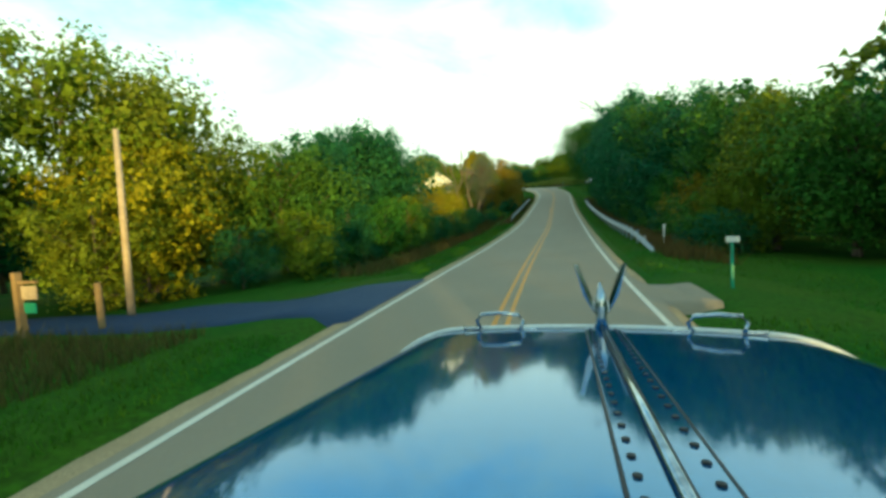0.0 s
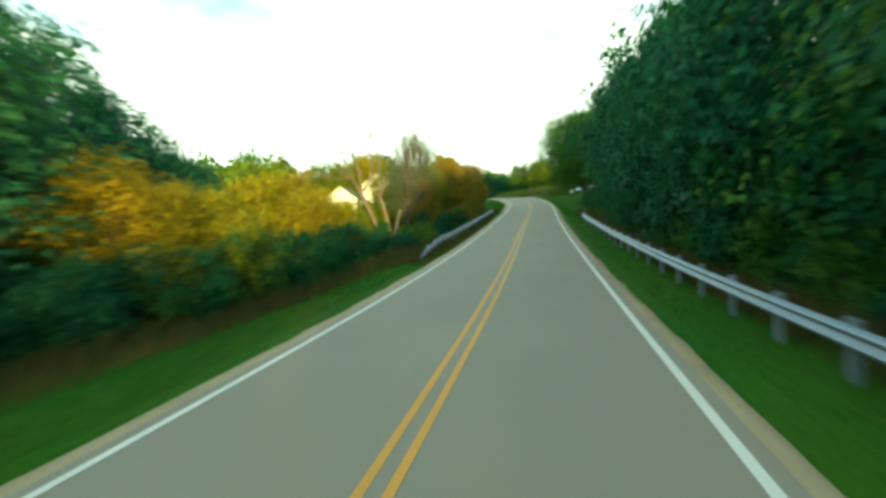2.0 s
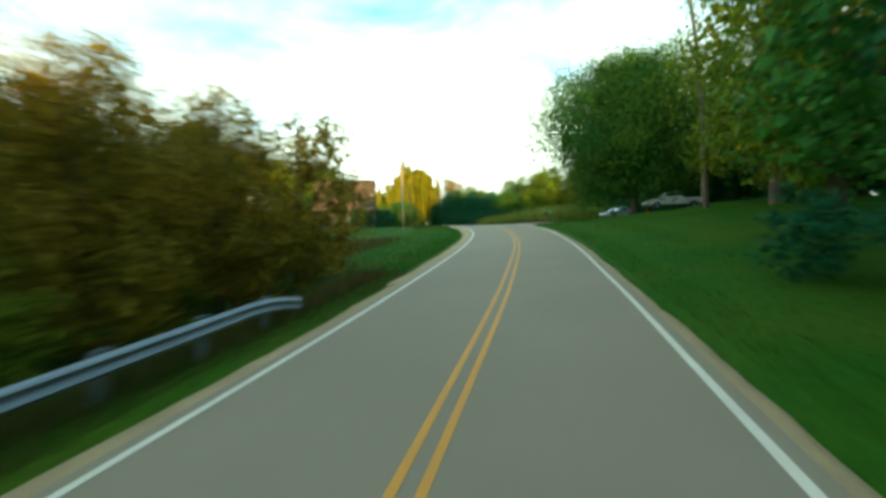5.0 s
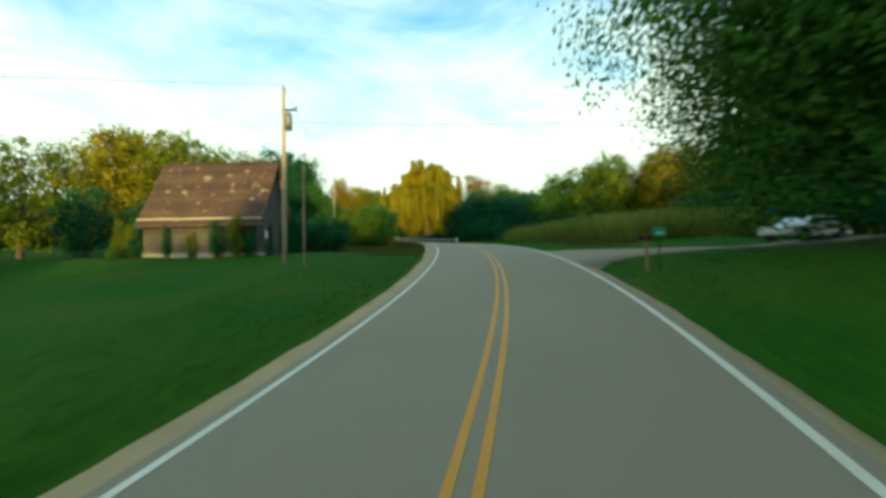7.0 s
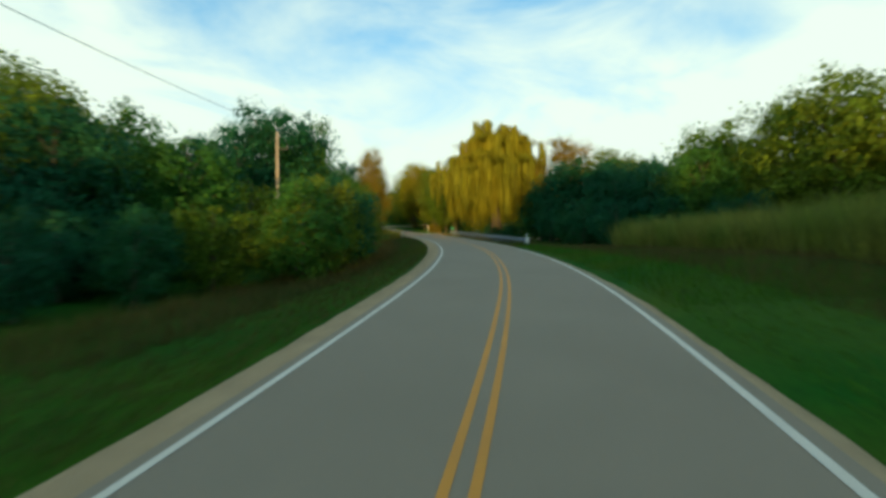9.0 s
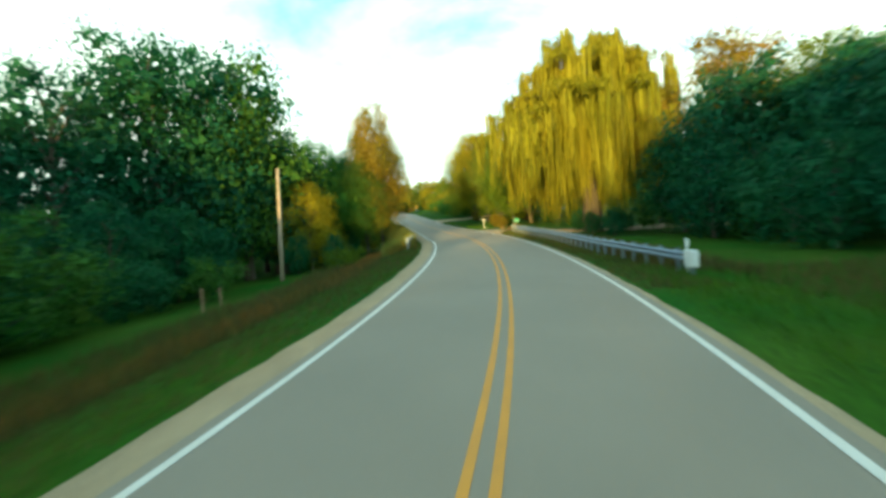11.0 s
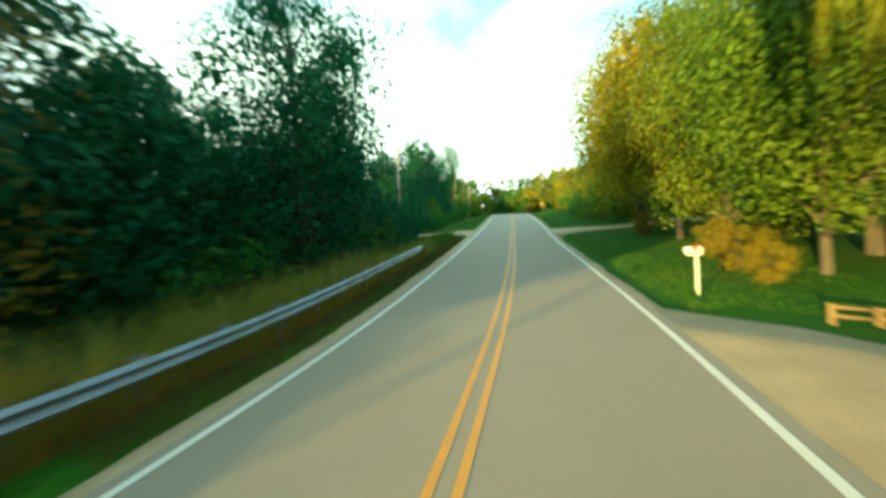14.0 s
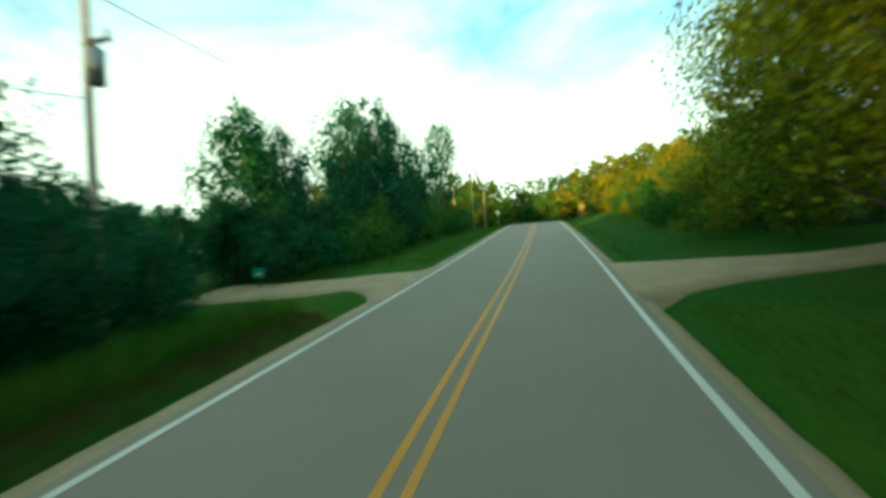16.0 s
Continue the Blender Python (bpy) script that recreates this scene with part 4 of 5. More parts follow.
def bare_limb(ob, rng, points, r0, r1, twigs, name):
    """One bare limb of a dead tree: (across, up) points, crooked, with forked twigs."""
    bm = bmesh.new()
    pts = [Vector((x, rng.uniform(-0.3, 0.3) * k, z)) for k, (x, z) in enumerate(points)]
    fine = [pts[0]]
    for a, b in zip(pts, pts[1:]):
        for f in (0.33, 0.67, 1.0):
            fine.append(a.lerp(b, f) + (Vector((rng.uniform(-.07, .07), rng.uniform(-.07, .07), 0)) if f < 1 else Vector()))
    n = len(fine) - 1
    tube(bm, fine, [r0 + (r1 - r0) * k / n for k in range(n + 1)], 6)
    for _ in range(twigs):
        k = rng.randrange(n // 2, n)
        p, d = fine[k], (fine[k + 1] - fine[k]).normalized()
        reach = rng.uniform(0.5, 1.5)
        q = p + (d + Vector((rng.uniform(-.8, .8), rng.uniform(-.7, .7), rng.uniform(0, .5)))).normalized() * reach * 0.55
        e = q + (d * 0.6 + Vector((rng.uniform(-.3, .3), rng.uniform(-.3, .3), 0.7))).normalized() * reach * 0.6
        tube(bm, [p, q, e], [r1 * 1.4, r1 * 1.0, 0.012], 4)
        tube(bm, [q, q + (e - q) * 0.6 + Vector((rng.uniform(-.3, .3), rng.uniform(-.3, .3), 0.1))], [r1 * 0.6, 0.007], 4)
    part(name, bm, DEADWOOD, ob, smooth=True)


def dead_tree(s, lat, seed):
    """Two bare leaning stems and a broken stump, with forked upward limbs and fine twigs."""
    rng = random.Random(seed)
    ob = thing("dead_tree", stand(s, lat, sink=0.5), "bare dead tree with forked grey-tan limbs", "tree")
    bare_limb(ob, rng, [(0, -0.4), (-0.84, 2.6), (-2.4, 6.2)], 0.237, 0.21, 0, "stem")
    bare_limb(ob, rng, [(-2.4, 6.2), (-3.36, 7.4), (-4.8, 8.6), (-6.36, 10.2)], 0.138, 0.036, 10, "branch")
    bare_limb(ob, rng, [(-3.0, 6.9), (-3.6, 8.6), (-4.44, 10.6)], 0.1, 0.03, 9, "branch")
    bare_limb(ob, rng, [(-2.4, 6.2), (-2.4, 8.0), (-3.12, 9.6), (-3.0, 11.4)], 0.125, 0.03, 10, "branch")
    bare_limb(ob, rng, [(-2.28, 6.0), (-1.2, 8.0), (-1.08, 10.4), (-0.72, 12.8)], 0.125, 0.03, 13, "branch")
    bare_limb(ob, rng, [(-1.2, 8.4), (-0.36, 10.2), (-0.12, 11.8)], 0.062, 0.024, 6, "branch")
    bare_limb(ob, rng, [(-3.48, 7.6), (-5.04, 7.7), (-6.84, 7.9)], 0.056, 0.018, 5, "branch")
    bare_limb(ob, rng, [(0.8, -0.4), (0.4, 2.6), (-0.24, 5.6)], 0.2, 0.165, 0, "stem")
    bare_limb(ob, rng, [(-0.24, 5.6), (-0.48, 7.8), (-0.12, 10.2)], 0.112, 0.03, 9, "branch")
    bare_limb(ob, rng, [(-0.24, 5.6), (0.5, 7.4), (0.8, 9.4)], 0.088, 0.027, 8, "branch")
    bare_limb(ob, rng, [(1.1, -0.4), (1.3, 2.0), (1.9, 4.1)], 0.225, 0.15, 1, "stump")
    bare_limb(ob, rng, [(1.15, 0.4), (1.3, 1.3), (1.35, 1.9)], 0.163, 0.075, 0, "stump")


dead_tree(75, -14.2, 3)
snag = thing("dead_tree", stand(121, 16), "tall bare dead tree leaning out of the woods", "tree")
snag_rng = random.Random(6)
bare_limb(snag, snag_rng, [(0, -0.4), (0.2, 7.0), (-0.2, 13.0), (-0.8, 17.6)], 0.26, 0.12, 0, "stem")
bare_limb(snag, snag_rng, [(-0.8, 17.6), (-3.0, 19.2), (-5.6, 20.6), (-7.4, 21.4)], 0.12, 0.05, 14, "branch")
bare_limb(snag, snag_rng, [(-3.4, 19.4), (-5.6, 19.4), (-7.6, 20.0)], 0.07, 0.04, 9, "branch")
bare_limb(snag, snag_rng, [(-1.8, 18.4), (-2.6, 20.0), (-3.6, 21.6)], 0.09, 0.04, 9, "branch")


# ---- grass, weeds and corn ----
def blades(name, n, s0, s1, lats, height, width, mat, label, category, seed, skip=()):
    """Loose blades scattered over a strip beside the road, one object."""
    rng = np.random.default_rng(seed)
    s = rng.uniform(s0, s1, n)
    lat = lats[0] + (lats[1] - lats[0]) * rng.random(n) ** (1.0 if len(lats) < 3 else lats[2])
    keep = np.ones(n, bool)
    for a, b, l0, l1 in skip:
        keep &= ~((s > a) & (s < b) & (lat > l0) & (lat < l1))
    s, lat = s[keep], lat[keep]
    n = len(s)
    x, y = spot(s, lat)
    z = ground_z(x, y)
    base = np.stack([x, y, z - 0.02], 1)
    ang = rng.uniform(0, 6.283, n)
    side = np.stack([np.cos(ang), np.sin(ang), 0 * ang], 1) * (width * rng.uniform(0.6, 1.5, n))[:, None]
    h = height * rng.uniform(0.5, 1.35, n)
    tip = base + np.stack([rng.normal(0, 0.28, n) * h, rng.normal(0, 0.28, n) * h, h], 1)
    v = np.stack([base - side, base + side, tip], 1).reshape(-1, 3)
    me = quads_mesh(name, v, np.arange(3 * n).reshape(n, 3))
    me.materials[0] = mat
    return tagged(new(name, me), label, category, kind="stuff")


GAPS = ((8, 17.5, -40, -3), (10, 16, 3, 8), (135.6, 144, 3, 12), (222, 229, 3, 12), (256, 266, -14, -3), (257, 265, 3, 14))
blades("grass", 80000, -8, 120, (-4.55, -9.5, 1.2), 0.1, 0.014, BLADE, "short mown green grass on the verge", "grass", 1, GAPS)
blades("grass", 80000, 120, 330, (-4.6, -10, 1.2), 0.1, 0.014, BLADE, "short green grass on the verge", "grass", 2, GAPS)
blades("grass", 70000, -8, 150, (4.4, 11, 1.2), 0.1, 0.014, BLADE, "short green grass on the verge", "grass", 3, GAPS)
blades("grass", 80000, 150, 330, (4.5, 11, 1.2), 0.1, 0.014, BLADE, "short green grass on the verge", "grass", 4, GAPS)
blades("weeds", 8000, 20, 72, (-7.6, -10.5), 0.7, 0.014, DRY, "tall brown weeds below the verge", "weeds", 5)
blades("weeds", 9000, -6, 9, (-7.5, -14), 0.5, 0.014, DRY, "tall brown weeds beside the driveway", "weeds", 6)
blades("weeds", 5000, 54, 100, (-4.9, -6.2), 0.45, 0.025, DRY, "dry weeds under the guardrail", "weeds", 7)
blades("weeds", 6500, 102, 122, (-9.5, -18), 0.45, 0.014, DRY, "rough brown grass in the ditch by the farm", "weeds", 15)
blades("weeds", 15300, 152, 205, (-7.0, -11.5), 0.5, 0.014, DRY, "reddish dry grass in the low field", "weeds", 8)
blades("weeds", 15300, 208, 246, (-5.0, -7.5), 0.9, 0.014, CORN, "tall tawny weeds behind the guardrail", "weeds", 9)
blades("weeds", 5000, 217, 236, (-5.4, -7.0), 1.35, 0.016, CORN, "tall golden weeds behind the guardrail", "weeds", 16)
blades("weeds", 10200, 240, 256, (-5.2, -8.5), 0.7, 0.014, BLADE, "tall green weeds in the ditch", "weeds", 10)
blades("weeds", 15300, 20, 88, (5.8, 8.5), 0.7, 0.014, DRY, "tall weeds behind the guardrail", "weeds", 11)
blades("weeds", 11900, 150, 192, (7.5, 14), 0.5, 0.014, DRY, "rough grass before the corn", "weeds", 12)
blades("weeds", 10200, 191, 221, (5.6, 9), 0.5, 0.014, DRY, "rough grass behind the guardrail", "weeds", 13)
blades("weeds", 16000, 54, 101, (-4.25, -6.6), 0.16, 0.014, DRY, "short dry tan grass under the guardrail", "weeds", 17)
blades("weeds", 22000, 146, 214, (-4.5, -8.5), 0.15, 0.014, DRY, "short dry reddish grass on the verge", "weeds", 18)
blades("weeds", 14000, 188, 222, (4.2, 6.4), 0.14, 0.014, DRY, "short dry tan grass under the guardrail", "weeds", 19, GAPS)
blades("weeds", 18000, 222, 256, (-4.3, -6.2), 0.2, 0.014, DRY, "short dry tan grass under the guardrail", "weeds", 20, GAPS)
blades("weeds", 16000, 158, 192, (4.8, 12), 0.3, 0.014, BLADE, "rough green grass beside the road", "weeds", 21)
blades("weeds", 9000, 172, 217, (-7.6, -9.4), 0.34, 0.016, RUSTY, "rust-red seeding weeds along the bank", "weeds", 22)
blades("weeds", 8000, 208, 243, (-4.9, -7.2), 0.65, 0.016, RUSTY, "rust-red weeds under the guardrail", "weeds", 23, GAPS)
blades("corn_field", 120000, 152, 186, (13.2, 46), 2.3, 0.035, CORN, "standing field of ripening corn", "corn", 14)


# ---- guardrails ----
def guardrail(s0, s1, lat, dip_start, dip_end, flare_start=0.0, flare_end=0.0, label="galvanised steel guardrail on short posts", gap=1.905):
    """A W-beam rail along the road. dip: metres over which an end bends down to the ground."""
    side = 1 if lat > 0 else -1
    ob = thing("guardrail", Matrix.Identity(4), label, "guardrail", "guardrails")
    profile = ((0.0, -0.16), (0.045, -0.13), (0.075, -0.09), (0.02, -0.03), (0.0, 0.0), (0.02, 0.03), (0.075, 0.09), (0.045, 0.13), (0.0, 0.16))
    ends = np.arange(s0, s1 + 0.1, 3.81)

    def place(s):
        o, h = lat, 0.48
        if dip_start and s < s0 + dip_start:
            f = 1 - (s - s0) / dip_start
            h -= 0.62 * f * f
        if dip_end and s > s1 - dip_end:
            f = 1 - (s1 - s) / dip_end
            h -= 0.62 * f * f
        if s < s0 + 9:
            o += side * flare_start * ((s0 + 9 - s) / 9) ** 2
        if s > s1 - 9:
            o += side * flare_end * ((s - s1 + 9) / 9) ** 2
        x, y = spot(s, o)
        base = max(float(ground_z(x, y)[0]), float(road_z(s, side * 4)) - 0.35)
        return Vector((float(x), float(y), max(base, float(road_z(s, side * 4)) - 0.2) + h + 0.12)), float(np.interp(s, S, RH)), float(ground_z(x, y)[0])
    for a, b in zip(ends, ends[1:]):
        verts, faces = [], []
        ss = np.linspace(a - 0.12, b, 7)
        n = len(profile)
        for s in ss:
            p, h, _ = place(min(max(s, s0), s1))
            inward = Vector((math.cos(h), math.sin(h), 0)) * -side
            for thick in (0.0, -0.006):
                for o, z in profile:
                    verts.append(p + inward * (o + thick + (0.004 if s < a else 0)) + Vector((0, 0, z)))
        for i in range(len(ss) - 1):
            q = i * 2 * n
            for k in range(n - 1):
                faces.append((q + k, q + k + 1, q + k + 1 + 2 * n, q + k + 2 * n))
                faces.append((q + n + k, q + n + k + 2 * n, q + n + k + 1 + 2 * n, q + n + k + 1))
            for k in (0, n - 1):
                faces.append((q + k, q + n + k, q + n + k + 2 * n, q + k + 2 * n))
        mesh_object("beam", verts, faces, ZINC, ob, "ribbed steel beam")
    bm = boxed((-0.06, -0.08, -1.3), (0.06, 0.08, 0.21), 0.008)
    block(bm, (-0.02, -0.07, -0.17), (0.14, 0.07, 0.15), 0.008)
    first = part("post", bm, ZINC, ob, "grey steel post with spacer block")
    for i, s in enumerate(np.arange(s0 + 0.6 + (dip_start > 0) * 2, s1 - (dip_end > 0) * 2, gap)):
        p, h, g = place(s)
        away = Vector((math.cos(h), math.sin(h), 0)) * side * 0.15
        o = first if i == 0 else first.copy()
        if i:
            scene.collection.objects.link(o)
        o.matrix_local = pose(*(p + away), 0, 0, math.degrees(h) + (180 if side > 0 else 0))
    return ob


guardrail(22.5, 84, 5.45, 7, 6, 0.3, 1.4)
guardrail(55.5, 94.5, -5.0, 7, 3)
guardrail(190.5, 219.9, 5.15, 0, 0, 1.0, 0.3, gap=0.9525)
guardrail(207.6, 241.9, -5.1, 0, 0, 0.25, 0.0)


def rail_end(s, lat, mat):
    ob = thing("rail_end_shoe", stand(s, lat), "pale steel end plate of the guardrail on the verge", "guardrail end")
    part("plate", boxed((-0.12, -0.3, 0.28), (0.12, 0.3, 0.85), 0.05), mat, ob)
    part("post", boxed((-0.07, -0.07, -0.3), (0.07, 0.07, 0.3), 0.01), ZINC, ob)


rail_end(190.2, 6.2, WHITE)
rail_end(207.4, -5.4, ZINC)


# ---- poles, wires and signs ----
POLE_TOP = {}


def utility_pole(key, s, lat, height, box_side=0, arm=True, lean=0.0, label="weathered wooden utility pole"):
    m = stand(s, lat, 0) @ pose(0, 0, 0, 0, lean, 0)
    ob = thing("utility_pole", m, label, "utility pole", "utility poles")
    part("pole", tube(bmesh.new(), [(0, 0, -0.5), (0, 0, height * 0.5), (0, 0, height)], [0.14, 0.12, 0.09], 12), POLE_WOOD, ob, smooth=True)
    if arm:
        bm = boxed((-0.12, -0.06, height - 1.25), (0.75, 0.06, height - 1.15), 0.01)
        part("bracket", bm, DARK, ob)
        part("insulator", tube(bmesh.new(), [(0, 0, height), (0, 0, height + 0.12), (0, 0, height + 0.25)], [0.05, 0.07, 0.03], 8), ZINC, ob, "small grey insulator")
        part("insulator", tube(bmesh.new(), [(0.7, 0, height - 1.15), (0.7, 0, height - 1.0), (0.7, 0, height - 0.95)], [0.04, 0.05, 0.02], 8), ZINC, ob)
    if box_side:
        x = 0.38 * box_side
        bm = tube(bmesh.new(), [(x, 0, height - 2.3), (x, 0, height - 1.45), (x, 0, height - 1.38)], [0.2, 0.2, 0.14], 14)
        block(bm, (min(0, x), -0.04, height - 2.0), (max(0, x), 0.04, height - 1.9))
        part("transformer", bm, ZINC, ob, "grey cylindrical transformer", True)
        part("bushing", tube(bmesh.new(), [(x, 0, height - 1.4), (x, 0, height - 1.15)], [0.04, 0.025], 8), ZINC, ob)
    POLE_TOP[key] = [m @ Vector((0, 0, height + 0.22)), m @ Vector((0, 0, height - 2.6))]
    return ob


utility_pole("a", 12.5, -14.4, 7.0, 0, False, 1.5)
utility_pole("b", 138.7, -11.3, 9.8, 0.7, True)
utility_pole("d", 176.5, -15, 9.6, 0, True)
utility_pole("e", 203.5, -13.6, 7.4, 0, False, 2.5)
utility_pole("f", 253.8, -9.5, 9.2, 0.8, True)
utility_pole("g", 305, -11, 9.5, 0, True)
utility_pole("h", 322, -11, 9.5, 0, False)
utility_pole("i", 340, -11, 9.5, 0, False)
utility_pole("k", 70, -70, 9.5, 0, True)
utility_pole("l", 139, 27, 9.6, 0, False)
utility_pole("m", 262, 40, 9.5, 0, True)


def wire(a, b, sag, radius=0.014):
    pts = [Vector(a).lerp(Vector(b), k / 24) - Vector((0, 0, sag * 4 * (k / 24) * (1 - k / 24))) for k in range(25)]
    ob = part("power_line", tube(bmesh.new(), pts, [radius] * 25, 5), DARK)
    tagged(ob, "thin black power line strung between poles", "power line", "power lines")


wire(POLE_TOP["b"][1] + Vector((0, 0, 0.75)), POLE_TOP["l"][1], 0.7)
for a, b, level, sag in (("b", "d", 0, 0.5), ("k", "b", 0, 1.2), ("d", "f", 0, 1.2), ("f", "g", 0, 0.6), ("g", "h", 0, 0.3), ("h", "i", 0, 0.3), ("f", "e", 1, 0.6)):
    wire(POLE_TOP[a][level], POLE_TOP[b][level], sag)


def plate_sign(s, lat, height, w, h, sheet, post, label, category, turn=0.0, diamond=False, bars=0, post_w=0.05):
    ob = thing("road_sign" if category == "road sign" else category.replace(" ", "_"), stand(s, lat, turn), label, category)
    part("post", boxed((-post_w / 2, -post_w / 2, -0.4), (post_w / 2, post_w / 2, height), 0.006), post, ob)
    m = pose(0, -post_w / 2 - 0.012, height - h / 2, 0, 45 if diamond else 0, 0)
    part("plate", boxed((-w / 2, -0.008, -h / 2), (w / 2, 0.008, h / 2), 0.003, m), sheet, ob)
    for k in range(bars):
        part("marking", boxed((-w * 0.32, -0.004, -h * 0.2 + k * h * 0.32), (w * 0.32, 0.0, -h * 0.06 + k * h * 0.32), 0, m @ pose(0, -0.009, 0)), WHITE, ob, "pale unreadable marking bar")
    return ob


plate_sign(13.6, 6.0, 1.45, 0.34, 0.16, WHITE, SIGN_GREEN, "slim green post with a small white plate", "marker post", post_w=0.07)
plate_sign(26.6, 7.0, 1.25, 0.12, 0.25, WHITE, WHITE, "white reflector post by the guardrail", "marker post", post_w=0.07)
plate_sign(190.7, 6.3, 1.2, 0.12, 0.26, WHITE, WHITE, "white reflector post at the guardrail end", "marker post", post_w=0.06)
plate_sign(131.7, 5.5, 1.5, 0.4, 0.3, SIGN_GREEN, DARK, "small green plate on a post near the driveway", "marker sign", bars=1)
plate_sign(221.2, 6.5, 1.5, 0.56, 0.4, SIGN_GREEN, POST_WOOD, "pale green plate on a wooden post by the guardrail", "marker sign", bars=1, post_w=0.09)
plate_sign(262.5, -11.6, 0.95, 0.6, 0.42, SIGN_GREEN, DARK, "small green plate beside the gravel driveway", "marker sign", bars=1)
plate_sign(319.5, -6.4, 2.6, 0.62, 0.62, WHITE, ZINC, "pale diamond road sign on a metal post", "road sign", diamond=True)
plate_sign(306, 6.2, 2.0, 0.75, 0.75, SIGN_YELLOW, ZINC, "yellow diamond warning sign on a metal post", "road sign", diamond=True)


def mailbox(s, lat, mat, flag, post, label, turn=0.0):
    ob = thing("mailbox", stand(s, lat, turn), label, "mailbox")
    part("post", boxed((-0.04, -0.04, -0.4), (0.04, 0.04, 1.08), 0.008), post, ob)
    part("arm", boxed((-0.26, -0.03, 1.04), (0.14, 0.03, 1.1), 0.008), post, ob)
    bm = bmesh.new()
    outline = [(-0.075, 1.1), (0.075, 1.1)] + [(0.075 * math.cos(a), 1.21 + 0.075 * math.sin(a)) for a in [k * math.pi / 8 for k in range(9)]]
    rings = [[bm.verts.new((x, y, z)) for y, z in outline] for x in (-0.3, 0.14)]
    for k in range(len(outline)):
        bm.faces.new((rings[0][k], rings[0][(k + 1) % len(outline)], rings[1][(k + 1) % len(outline)], rings[1][k]))
    for r in rings:
        bm.faces.new(r)
    part("box", bm, mat, ob)
    part("flag", boxed((-0.1, -0.1, 1.17), (0.0, -0.085, 1.32), 0.004), flag, ob, "small red flag")
    return ob


mailbox(131.9, 5.15, DARK, RED, POST_WOOD, "dark mailbox with a red flag on a wooden post")
mailbox(231.0, 5.3, WHITE, RED, WHITE, "white mailbox on a white post by the gravel drive")


def wooden_post(s, lat, height, r, label):
    ob = part("fence_post", tube(bmesh.new(), [(0, 0, -0.3), (0, 0, height * 0.97), (0, 0, height)], [r, r, r * 0.8], 10), POST_WOOD)
    ob.matrix_world = stand(s, lat)
    tagged(ob, label, "post")


wooden_post(138.9, -10.3, 5.6, 0.06, "slim dark timber stub beside the utility pole")
wooden_post(10.2, -12.7, 1.5, 0.1, "round brown wooden post by the driveway")
wooden_post(191.5, -12.2, 1.0, 0.06, "weathered grey fence post in the field")
wooden_post(193.5, -12.6, 0.9, 0.06, "weathered grey fence post in the field")
wooden_post(180.5, -13.2, 1.0, 0.06, "weathered grey fence post in the field")

board = thing("property_sign", stand(9.0, -14.1), "wooden post with two hanging boards at the driveway", "sign")
part("post", boxed((-0.09, -0.09, -0.4), (0.09, 0.09, 1.95), 0.015), POST_WOOD, board)
part("arm", boxed((0.05, -0.04, 1.62), (0.8, 0.04, 1.7), 0.01), POST_WOOD, board)
part("board", boxed((0.15, -0.02, 1.15), (0.75, 0.02, 1.55), 0.01), POLE_WOOD, board, "weathered pale board")
part("board", boxed((0.2, -0.02, 0.75), (0.65, 0.02, 1.05), 0.01), SIGN_GREEN, board, "green board")


def low_fence(points):
    """A low pale rail fence on short posts, bent round a lawn's corner."""
    places = [stand(s, lat).translation for s, lat in points]
    ob = thing("low_fence", Matrix.Translation(places[0]), "low weathered wooden rail fence by the gravel drive", "fence")
    for k, p in enumerate(places):
        q = p - places[0]
        part("post", boxed((q.x - 0.05, q.y - 0.05, q.z - 0.3), (q.x + 0.05, q.y + 0.05, q.z + 0.42), 0.01), POST_WOOD, ob)
        if k:
            a = places[k - 1] - places[0]
            for h in (0.36, 0.17):
                part("rail", tube(bmesh.new(), [a + Vector((0, 0, h)), q + Vector((0, 0, h))], [0.035, 0.035], 8), POST_WOOD, ob, smooth=True)


low_fence(((228.2, 6.8), (228.3, 7.7), (228.1, 8.7), (227.5, 9.6)))


